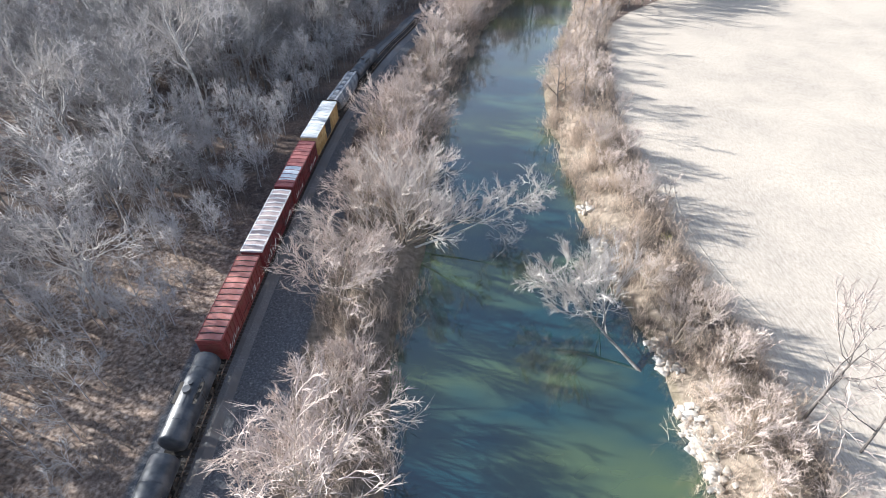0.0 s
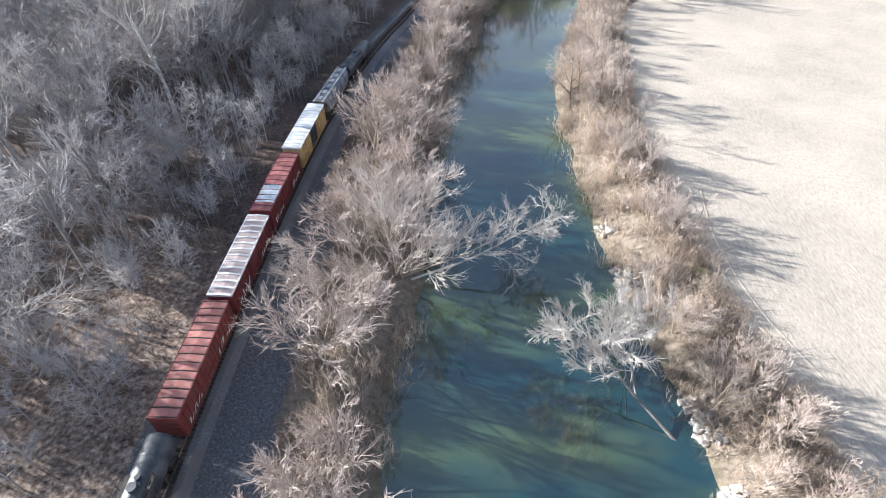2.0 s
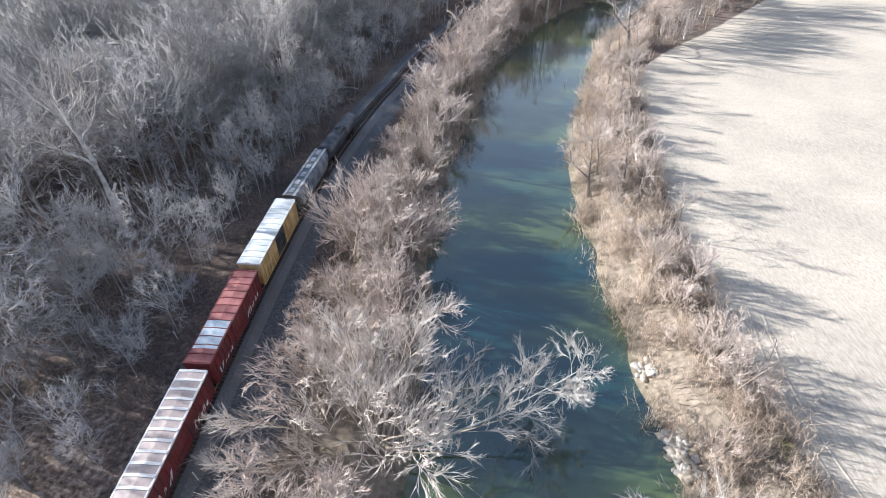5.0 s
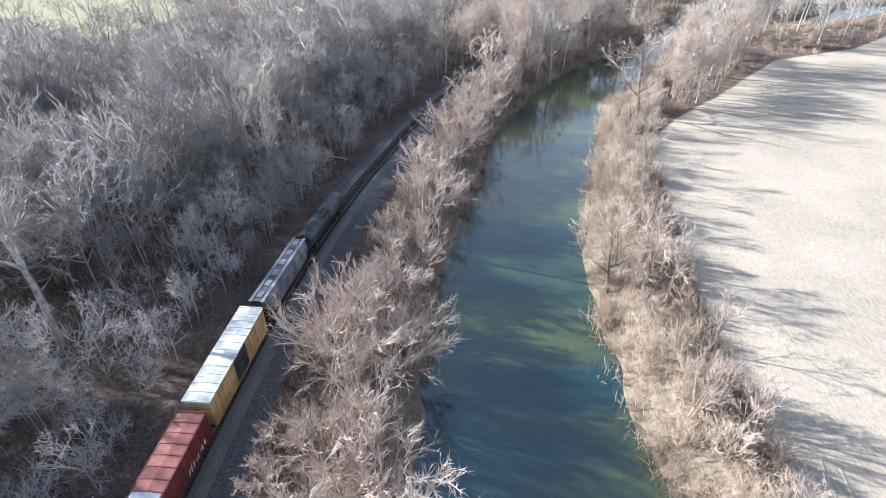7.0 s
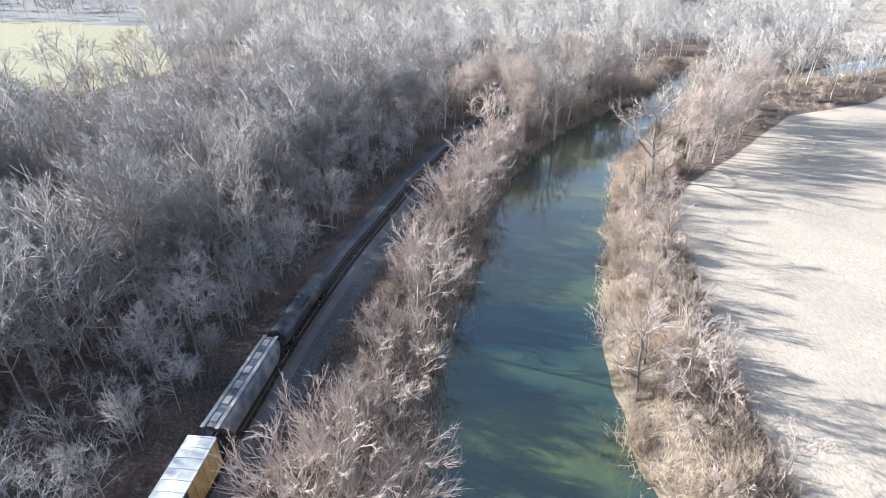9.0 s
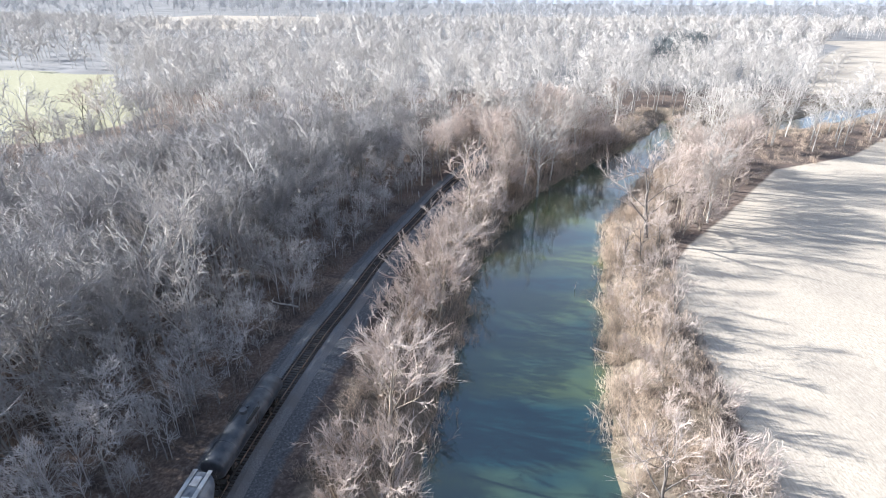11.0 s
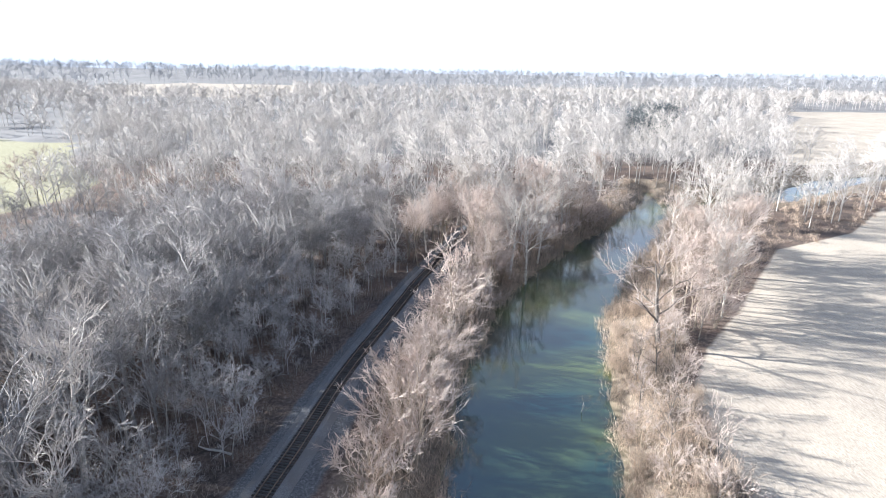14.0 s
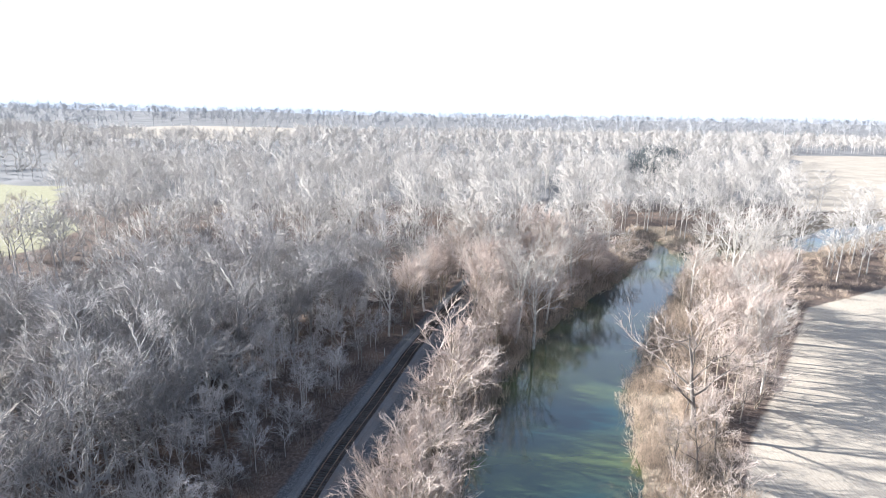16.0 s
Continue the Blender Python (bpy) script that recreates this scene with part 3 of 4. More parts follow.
def tank_car(label, paint, length=15.0, radius=1.5, saddle=None):
    car = tagged(new("tank_car"), label, "tank car", "freight cars of the train")
    h, zc = length / 2 - 0.5, 2.75
    prof = [(-h - 0.42 + 0.42 * (1 - math.cos(a)), max(0.02, radius * math.sin(a))) for a in np.linspace(0.02, math.pi / 2, 7)]
    part("barrel", lathe(bmesh.new(), prof + [(-y, r) for y, r in prof[::-1]], 32, zc), paint, car, smooth=True)
    bands = []
    for y in (-h * 0.62, h * 0.62):
        b = part("strap", lathe(bmesh.new(), [(y - 0.08, radius + 0.015), (y - 0.08, radius + 0.03), (y + 0.08, radius + 0.03), (y + 0.08, radius + 0.015)], 32, zc), paint, car)
        bands.append(b)
    for s in (-1, 1):
        bm = box(bmesh.new(), -0.45, 0.45, s * (h - 1.05) - 1.55, s * (h - 1.05) + 1.55, 0.85, 1.25)
        box(bm, -1.35, 1.35, s * (h + 0.2) - 0.35, s * (h + 0.2) + 0.35, 1.2, 1.27)
        box(bm, -1.2, 1.2, s * (h - 1.7) - 0.3, s * (h - 1.7) + 0.3, 1.2, 1.75)
        part("stub_sill", bm, UNDER_STEEL, car)
    bm = bmesh.new()
    rod(bm, (0, 0, zc + radius - 0.1), (0, 0, zc + radius + 0.42), 0.45, 16)
    rod(bm, (0.0, 1.0, zc + radius - 0.1), (0.0, 1.0, zc + radius + 0.16), 0.27, 12)
    part("dome", bm, paint, car, "round valve housing")
    for s in (-1, 1):
        bm = box(bmesh.new(), s * 1.05 - 0.3, s * 1.05 + 0.3, -1.4, 1.4, zc + radius - 0.36, zc + radius - 0.3)
        part("walkway", bm, paint if paint is WHITE_PAINT else UNDER_STEEL, car, "steel grating beside the dome")
        bm = bmesh.new()
        for y in (-1.35, 0, 1.35):
            rod(bm, (s * 1.32, y, zc + radius - 0.34), (s * 1.32, y, zc + radius + 0.65), 0.025, 5)
        for z in (0.2, 0.65):
            rod(bm, (s * 1.32, -1.35, zc + radius + z), (s * 1.32, 1.35, zc + radius + z), 0.025, 5)
        part("handrail", bm, WHITE_PAINT if paint is WHITE_PAINT else UNDER_STEEL, car)
    for s in (-1, 1):
        ladder(car, s * 1.58, 0, 1.0, zc + radius - 0.3, True, UNDER_STEEL)
    running_gear(car, length / 2)
    return car


def hopper_car(label, paint, length=16.0, top=4.6, hatch=None):
    car = tagged(new("covered_hopper_car"), label, "hopper car", "freight cars of the train")
    h = length / 2
    side = [(-0.7, 1.25), (0.7, 1.25), (1.35, 1.7), (1.52, 2.3), (1.56, 3.0), (1.5, 3.6), (1.36, 4.0), (1.1, 4.32), (0.7, 4.52), (0, top), (-0.7, 4.52), (-1.1, 4.32), (-1.36, 4.0), (-1.5, 3.6), (-1.56, 3.0), (-1.52, 2.3), (-1.35, 1.7)]
    part("body", loft(bmesh.new(), side, -h + 0.5, h - 0.5, -h + 2.6, h - 2.6), paint, car)
    for y in np.linspace(-h + 2.2, h - 2.2, 4):
        part("seam_band", loft(bmesh.new(), [(x * 1.012, 2.9 + (z - 2.9) * 1.012) for x, z in side if z > 1.5], y - 0.05, y + 0.05), paint, car)
    bm = bmesh.new()
    for s in (-1, 1):
        box(bm, s * 1.3 - 0.06, s * 1.3 + 0.06, -h, h, 1.1, 1.4)
        box(bm, -1.4, 1.4, s * (h - 0.3) - 0.3, s * (h - 0.3) + 0.3, 1.05, 1.2)
        for x in (-1.25, 1.25):
            rod(bm, (x, s * (h - 0.15), 1.1), (x * 0.75, s * (h - 0.75), top - 0.6), 0.06, 6)
    for y in (-h * 0.45, 0, h * 0.45):
        box(bm, -0.9, 0.9, y - 1.1, y + 1.1, 0.75, 1.3, 0.15)
    part("underframe", bm, UNDER_STEEL, car)
    for s in (-1, 1):
        bm = box(bmesh.new(), s * 0.82 - 0.22, s * 0.82 + 0.22, -h + 0.3, h - 0.3, top + 0.0, top + 0.05)
        for y in np.linspace(-h + 0.8, h - 0.8, 9):
            box(bm, s * 0.82 - 0.2, s * 0.82 + 0.2, y - 0.03, y + 0.03, 4.4, top)
        part("running_board", bm, hatch or paint, car, "grating walkway along the roof")
    lid = None
    for y in np.linspace(-h + 1.8, h - 1.8, 6):
        if lid is None:
            bm = box(bmesh.new(), -0.42, 0.42, -0.62, 0.62, top - 0.04, top + 0.13, 0.05)
            lid = part("hatch", bm, hatch or paint, car)
            lid.matrix_local = pose(0, y, 0)
        else:
            again(lid, pose(0, y, 0))
    for s in (-1, 1):
        ladder(car, s * 1.42, -h + 0.4, 1.2, top, True, UNDER_STEEL)
        ladder(car, s * 1.42, h - 0.4, 1.2, top, True, UNDER_STEEL)
    running_gear(car, h)
    return car


T_LEN = np.concatenate([[0], np.cumsum(np.linalg.norm(np.diff(TRACK_LINE, axis=0), axis=1))])


def on_track(s):
    """The pose at rail height, s metres along the track."""
    x, y = np.interp(s, T_LEN, TRACK_LINE[:, 0]), np.interp(s, T_LEN, TRACK_LINE[:, 1])
    x2, y2 = np.interp(s + 5, T_LEN, TRACK_LINE[:, 0]), np.interp(s + 5, T_LEN, TRACK_LINE[:, 1])
    x1, y1 = np.interp(s - 5, T_LEN, TRACK_LINE[:, 0]), np.interp(s - 5, T_LEN, TRACK_LINE[:, 1])
    return pose((x1 + 2 * x + x2) / 4, (y1 + 2 * y + y2) / 4, RAIL_TOP, 0, 0, math.degrees(math.atan2(y2 - y1, x2 - x1)) - 90)


TRAIN = [(tank_car("long black tank car with faded sides", BLACK_STEEL, 15.0), 15.0),
         (tank_car("short black tank car", BLACK_STEEL, 11.6), 11.6),
         (box_car("red boxcar with a sun-bleached ribbed roof", RED_PAINT, PINK_ROOF, UNDER_STEEL, 14, fascia=RED_PAINT, tags=3), 15.4),
         (box_car("dark red boxcar with pale ribs across the roof", MAROON_PAINT, RIB_ROOF, RIB_PALE, 13, tags=8), 15.4),
         (box_car("maroon boxcar with a bleached patch on the roof", MAROON_PAINT, MAROON_ROOF, MAROON_PAINT, 12, fascia=MAROON_PAINT, patch=(-5.6, -1.2), tags=12), 15.4),
         (box_car("yellow boxcar with a white roof and black door", YELLOW_PAINT, WHITE_PAINT, WHITE_PAINT, 12, door_mat=BLACK_STEEL, top=4.9), 15.6),
         (hopper_car("dark blue-grey covered hopper car with a paler top", DARK_GREY_PAINT, 16.2, hatch=GREY_PAINT), 16.2),
         (tank_car("black tank car coupled ahead of the hopper", BLACK_STEEL, 15.6), 15.6)]
along = float(np.interp(57.0, TRACK_LINE[:, 1], T_LEN)) - 15.0 - 11.6 - 15.4 - 3.0
for car, length in TRAIN:
    car.matrix_basis = on_track(along + length / 2)
    along += length + 0.95


# ---- trees ----
class Limbs:
    """Collects tapered limbs (tubes) and twigs (thin cones) as arrays."""

    def __init__(self):
        self.v, self.f, self.count = [], [], 0
        self.a, self.b, self.r = [], [], []

    def tube(self, pts, radii, n):
        pts = np.array(pts)
        d = np.gradient(pts, axis=0)
        d /= np.linalg.norm(d, axis=1)[:, None] + 1e-9
        ref = np.where(np.abs(d[:, 2:]) > 0.9, [[1.0, 0, 0]], [[0, 0, 1.0]])
        u = np.cross(d, ref)
        u /= np.linalg.norm(u, axis=1)[:, None] + 1e-9
        w = np.cross(d, u)
        ang = 2 * math.pi * np.arange(n) / n
        ring = pts[:, None] + np.array(radii)[:, None, None] * (np.cos(ang)[None, :, None] * u[:, None] + np.sin(ang)[None, :, None] * w[:, None])
        k = len(pts)
        i, j = np.meshgrid(np.arange(k - 1), np.arange(n), indexing="ij")
        a = (i * n + j).ravel() + self.count
        b = (i * n + (j + 1) % n).ravel() + self.count
        self.f.append(np.stack([a, b, b + n, a + n], 1))
        self.v.append(ring.reshape(-1, 3))
        self.count += k * n

    def twig(self, a, b, r):
        self.a.append(a), self.b.append(b), self.r.append(r)

    def data(self):
        """All verts, quads and triangles."""
        quads = np.vstack(self.f) if self.f else np.zeros((0, 4), int)
        v = list(self.v)
        tris = np.zeros((0, 3), int)
        if self.a:
            a, b, r = np.array(self.a), np.array(self.b), np.array(self.r)[:, None]
            d = (b - a) / (np.linalg.norm(b - a, axis=1)[:, None] + 1e-9)
            u = np.cross(d, np.where(np.abs(d[:, 2:]) > 0.9, [[1.0, 0, 0]], [[0, 0, 1.0]]))
            u /= np.linalg.norm(u, axis=1)[:, None] + 1e-9
            w = np.cross(d, u)
            m = len(a)
            block = np.stack([a + u * r, a + (-0.5 * u + 0.87 * w) * r, a + (-0.5 * u - 0.87 * w) * r, b], 1).reshape(-1, 3)
            k = np.arange(m) * 4 + self.count
            tris = np.vstack([np.stack([k, k + 1, k + 3], 1), np.stack([k + 1, k + 2, k + 3], 1), np.stack([k + 2, k, k + 3], 1)])
            v.append(block)
        return np.vstack(v), quads, tris


def turned(rng, d, degrees):
    """d turned by that angle to a random side."""
    side = np.cross(d, rng.normal(size=3))
    side /= np.linalg.norm(side) + 1e-9
    a = radians(degrees)
    return d * math.cos(a) + side * math.sin(a)


def grow_tree(seed, height, trunk_r, limbs=9, forks=5, sprays=5, twigs=4, angle=42, lift=0.25, first=0.3, lean=(0, 0), stems=1, twig_r=0.04, limb_len=0.5, crook=0.12, bold=0.5, fan=(12, 40), stem_spread=0.28):
    """Trunk and limbs in one set of tubes, the fine crown in another."""
    rng = np.random.default_rng(seed)
    wood, boughs, crown = Limbs(), Limbs(), Limbs()
    up = np.array([0, 0, 1.0])

    def run(p, d, length, r0, r1, segs, store, n, pull, bend):
        pts, radii = [p], [r0]
        for i in range(segs):
            d = d + rng.normal(size=3) * bend + up * pull / segs
            d = d / np.linalg.norm(d)
            pts.append(pts[-1] + d * length / segs)
            radii.append(r0 + (r1 - r0) * (i + 1) / segs)
        store.tube(pts, radii, n)
        return np.array(pts), radii, d

    def along(pts, u):
        k = min(int(u * (len(pts) - 1)), len(pts) - 2)
        f = u * (len(pts) - 1) - k
        return pts[k] * (1 - f) + pts[k + 1] * f, pts[k + 1] - pts[k]

    for s in range(stems):
        d0 = up + np.array([lean[0], lean[1], 0]) + (rng.normal(size=3) * stem_spread if stems > 1 else rng.normal(size=3) * 0.05)
        d0 /= np.linalg.norm(d0)
        start = np.array([rng.normal() * 0.35, rng.normal() * 0.35, -0.4]) if stems > 1 else np.array([0, 0, -0.4])
        tl_ = height * rng.uniform(0.78, 0.92)
        tp, tr, _ = run(start, d0, tl_, trunk_r, trunk_r * 0.18, 7, wood, 6, 0.12, 0.05)
        nl = max(3, round(limbs / stems))
        for i in range(nl):
            u = first + (0.98 - first) * (i + rng.uniform(0, 0.8)) / nl
            p, td_ = along(tp, u)
            td_ = td_ / np.linalg.norm(td_)
            d = turned(rng, td_, angle * rng.uniform(0.7, 1.25))
            ll = height * limb_len * (1.15 - 0.75 * u) * rng.uniform(0.75, 1.2)
            r = trunk_r * (1 - 0.75 * u) * bold
            lp, lr, _ = run(p, d, ll, r, r * 0.25, 5, boughs, 4, lift, crook)
            for j in range(forks):
                u2 = 0.25 + 0.75 * (j + rng.uniform(0, 0.9)) / forks
                p2, d2 = along(lp, min(u2, 0.99))
                d2 = turned(rng, d2 / np.linalg.norm(d2), rng.uniform(fan[0] + 8, fan[1] + 12))
                l2 = ll * 0.6 * rng.uniform(0.6, 1.2) * (1.2 - 0.5 * u2)
                r2 = max(r * 0.38 * (1.1 - 0.5 * u2), twig_r * 1.5)
                bp, _, _ = run(p2, d2, l2, r2, twig_r * 0.7, 4, crown, 3, lift * 1.3, crook * 1.5)
                for k in range(sprays):
                    u3 = 0.2 + 0.8 * (k + rng.uniform(0, 0.9)) / sprays
                    p3, d3 = along(bp, min(u3, 0.99))
                    d3 = turned(rng, d3 / np.linalg.norm(d3), rng.uniform(*fan)) + up * lift * 0.4
                    d3 /= np.linalg.norm(d3)
                    l3 = l2 * 0.55 * rng.uniform(0.55, 1.3)
                    e3 = p3 + d3 * l3
                    crown.twig(p3, e3, twig_r * 1.25)
                    for _ in range(twigs):
                        q = p3 + d3 * l3 * rng.uniform(0.15, 0.85)
                        dq = turned(rng, d3, rng.uniform(*fan)) + up * lift * 0.3
                        crown.twig(q, q + dq / np.linalg.norm(dq) * l3 * rng.uniform(0.45, 0.95), twig_r * 0.85)
    return wood.data(), boughs.data(), crown.data()


def limb_mesh(name, data, mat):
    v, q, t = data
    me = bpy.data.meshes.new(name)
    me.from_pydata(v.tolist(), [], q.tolist() + t.tolist())
    me.materials.append(mat)
    me.polygons.foreach_set("use_smooth", [True] * len(q) + [False] * len(t))
    me.update()
    return me


def tree(name, label, group, bark, twig, **kw):
    """A trunk, and a crown of limbs in bark and twigs."""
    wood, (bv, bq, bt), (cv, cq, ct) = grow_tree(**kw)
    top = tagged(new(name), label, "tree", group)
    trunk = new("trunk", limb_mesh("trunk", wood, bark))
    me = limb_mesh("crown", (np.vstack([bv, cv]), np.vstack([bq, cq + len(bv)]), ct + len(bv)), bark)
    me.materials.append(twig)
    me.polygons.foreach_set("material_index", [0] * len(bq) + [1] * (len(cq) + len(ct)))
    crown = new("crown", me)
    trunk.parent = crown.parent = top
    return top


placed = []


def stand(top, x, y, turn=0.0, size=1.0, wide=1.0, used=None):
    """Puts the thing, or a copy of it once it has been put, on the ground."""
    m = pose(x, y, ground_z(x, y), 0, 0, turn) @ Matrix.Diagonal((size * wide, size * wide, size, 1))
    placed.append((x, y, size))
    if top.name not in used:
        used.add(top.name)
        top.matrix_basis = m
        return top
    return copy_thing(top, m) if top.scale[0] == 1 else copy_thing(top, m @ Matrix.Diagonal((1 / top.scale[0], 1 / top.scale[1], 1 / top.scale[2], 1)))


USED = set()
FOREST = [tree("forest_tree", lab, "bare trees of the wood", BARK_GREY, TWIG_GREY, seed=20 + i, height=h, trunk_r=r, limbs=l, forks=5, sprays=5, twigs=4, angle=a, lift=li, first=f, limb_len=ln, twig_r=0.036, fan=(16, 52), crook=0.16)
          for i, (lab, h, r, l, a, li, f, ln) in enumerate([
              ("tall bare grey tree with an upright crown", 23, 0.27, 13, 40, 0.3, 0.34, 0.42), ("bare grey tree with a broad rounded crown", 20, 0.3, 14, 52, 0.2, 0.3, 0.46),
              ("slender bare grey tree, branching high up", 24, 0.22, 12, 36, 0.32, 0.42, 0.40), ("bare grey tree with a forked leaning trunk", 18, 0.24, 12, 48, 0.22, 0.28, 0.50),
              ("dense bare grey tree of middle height", 16, 0.22, 14, 48, 0.25, 0.25, 0.46)])]
PALE = [tree("pale_tree", lab, "pale bare trees of the wood", BARK_GREY, TWIG_PALE, seed=220 + i, height=h, trunk_r=r, limbs=13, forks=5, sprays=5, twigs=4, angle=a, lift=0.25, first=f, limb_len=ln, twig_r=0.036, fan=(16, 52), crook=0.17)
        for i, (lab, h, r, a, f, ln) in enumerate([("bare pale grey tree with a wide round crown", 20, 0.29, 50, 0.3, 0.48), ("tall bare pale grey tree, branching high up", 23, 0.25, 42, 0.4, 0.42), ("small bare pale grey tree with a dense crown", 15, 0.2, 48, 0.25, 0.48)])]
BANK = [tree("bank_tree", lab, "bare trees of the river bank", BARK_TAN, TWIG_TAN, seed=50 + i, height=h, trunk_r=r, limbs=l, forks=6, sprays=5, twigs=4, angle=40, lift=0.32, first=0.12, stems=s, limb_len=0.5, twig_r=0.028, fan=(12, 42), stem_spread=0.34)
        for i, (lab, h, r, l, s) in enumerate([("many-stemmed bare tan tree on the river bank", 13, 0.17, 14, 4), ("bushy bare tan tree leaning from the bank", 10, 0.14, 12, 3), ("low spreading bare tan tree with fine twigs", 8, 0.11, 12, 5)])]
GROVE = [tree("bottomland_tree", lab, "tall trees of the river bend", BARK_TAN, TWIG_TAN, seed=110 + i, height=h, trunk_r=r, limbs=13, forks=5, sprays=5, twigs=4, angle=a, lift=0.3, first=f, limb_len=0.46, twig_r=0.033, fan=(14, 46))
         for i, (lab, h, r, a, f) in enumerate([("tall bare tan tree on the river flat", 22, 0.28, 38, 0.32), ("broad bare tan tree on the river flat", 18, 0.27, 46, 0.25), ("slim bare tan tree with a high crown", 21, 0.2, 33, 0.4)])]
WHITE = [tree("sycamore", lab, "white-barked sycamores", BARK_WHITE, TWIG_WHITE, seed=70 + i, height=h, trunk_r=r, limbs=l, forks=5, sprays=6, twigs=3, angle=a, lift=0.3, first=f, limb_len=ln, crook=0.18, bold=0.68, twig_r=0.036)
         for i, (lab, h, r, l, a, f, ln) in enumerate([("tall white-barked sycamore with bold bare limbs", 25, 0.42, 9, 42, 0.38, 0.5), ("white-barked sycamore with a wide open crown", 22, 0.4, 9, 50, 0.32, 0.55), ("slim white-barked sycamore, forked low", 23, 0.3, 10, 34, 0.25, 0.46)])]
DARK = [tree("dark_tree", lab, "dark open trees by the field", BARK_DARK, TWIG_TAN, seed=90 + i, height=h, trunk_r=r, limbs=l, forks=5, sprays=5, twigs=2, angle=52, lift=0.2, first=0.3, limb_len=0.68, crook=0.24, lean=ln, bold=0.65, twig_r=0.03)
        for i, (lab, h, r, l, ln) in enumerate([("dark bare tree with crooked limbs at the water's edge", 15, 0.3, 8, (-0.25, 0.05)), ("thin dark bare tree with few limbs", 14, 0.2, 7, (0.05, 0))])]

# single trees that stand out
stand(DARK[1], 40.6, 33.0, 215, 1.4, 0.8, USED)
stand(DARK[1], 45.5, 29.5, 120, 1.1, 0.8, USED)
stand(DARK[0], 27.5, 118, 0, 0.95, 1, USED)
stand(DARK[0], 53.5, 188, 10, 1.45, 1.2, USED)
stand(DARK[1], 33, 117, 200, 0.85, 1, USED)
stand(DARK[1], 48, 178, 120, 0.8, 1, USED)
stand(DARK[1], 39.8, 77, 80, 0.38, 1, USED)
for x, y, t, k in ((-118, 249, 10, 1.2), (-111, 229, 130, 1.05), (-127, 264, 250, 1.1), (-133, 256, 320, 0.9), (-149, 340, 60, 1.2), (-132, 305, 200, 1.3), (-140, 312, 20, 1.15), (-126, 300, 90, 1.0)):
    stand(DARK[1], x, y, t, k, 1.2, USED)
for k, (x, y, t, s) in enumerate([(32.5, 229, 0, 1.0), (37, 229, 130, 1.05), (-62, 128, 40, 1.1), (-66, 84, 200, 1.0), (-53, 180, 80, 0.95), (-2, 292, 30, 0.95), (91, 239, 60, 1.05), (88, 225, 220, 0.95), (99, 235, 310, 1.1),
                                  (104, 246, 170, 1.0), (112, 286, 250, 0.9), (27, 232, 290, 0.8), (44, 243, 350, 0.8), (-46, 49, 10, 0.85), (78, 214, 140, 0.9), (-37, 158, 60, 1.0), (-44, 166, 200, 0.9), (-33, 148, 120, 0.85)]):
    stand(WHITE[k % 3], x, y, t, s, 1, USED)
for k, (x, y, t, size) in enumerate([(92, 223, 20, 1.0), (85, 214, 140, 0.95), (98, 231, 250, 1.05), (78, 207, 70, 0.85), (70, 199, 310, 0.8), (104, 240, 190, 1.0), (64, 194, 110, 0.7)]):
    stand(GROVE[k % 3], x, y, t, size, 1.0, USED)
leaner = tree("leaning_sycamore", "white-barked sycamore leaning low over the river", "", BARK_GREY, TWIG_WHITE, seed=131, height=19, trunk_r=0.24, limbs=16, forks=7, sprays=7, twigs=6, angle=52, lift=0.45, first=0.42, lean=(-1.7, 1.25), limb_len=0.46, crook=0.2, twig_r=0.024, bold=0.5)
stand(leaner, 27.4, 41.5, 0, 1.15, 1.1, USED)
broad = tree("spreading_bank_tree", "large many-stemmed pale tree overhanging the river", "", BARK_TAN, TWIG_CREAM, seed=141, height=16, trunk_r=0.15, limbs=105, forks=7, sprays=6, twigs=4, angle=30, lift=0.35, first=0.2, stems=15, limb_len=0.4, crook=0.12, twig_r=0.021, bold=0.42, fan=(8, 30), stem_spread=0.5)
stand(broad, -6.5, 67.5, 0, 1.0, 1.2, USED)
placed += [(-6.5 + 8 * math.cos(a), 67.5 + 8 * math.sin(a), 1) for a in range(7)] + [(-6.5 + 4 * math.cos(a), 67.5 + 4 * math.sin(a), 1) for a in range(5)]
reacher = tree("reaching_sycamore", "pale tree with one long limb over the water", "", BARK_WHITE, TWIG_WHITE, seed=151, height=27, trunk_r=0.2, limbs=15, forks=6, sprays=7, twigs=6, angle=46, lift=0.1, first=0.5, lean=(3.2, 0.25), limb_len=0.26, crook=0.2, twig_r=0.022, bold=0.45)
stand(reacher, -5, 67.5, 0, 1.0, 1, USED)

grand = tree("grand_sycamore", "great white-barked sycamore with heavy forking limbs", "white-barked sycamores", BARK_WHITE, TWIG_WHITE, seed=163, height=27, trunk_r=0.55, limbs=8, forks=5, sprays=4, twigs=3, angle=40, lift=0.3, first=0.5, limb_len=0.62, crook=0.17, twig_r=0.035, bold=0.85)
for x, y, t, k in ((-50.5, 104, 20, 1.0), (-72, 62, 150, 0.9)):
    stand(grand, x, y, t, k, 1, USED)
    placed += [(x + 5 * math.cos(a), y + 5 * math.sin(a), 1) for a in range(6)]

# the wood: spread trees so that none stand too close
sc = np.random.default_rng(8)


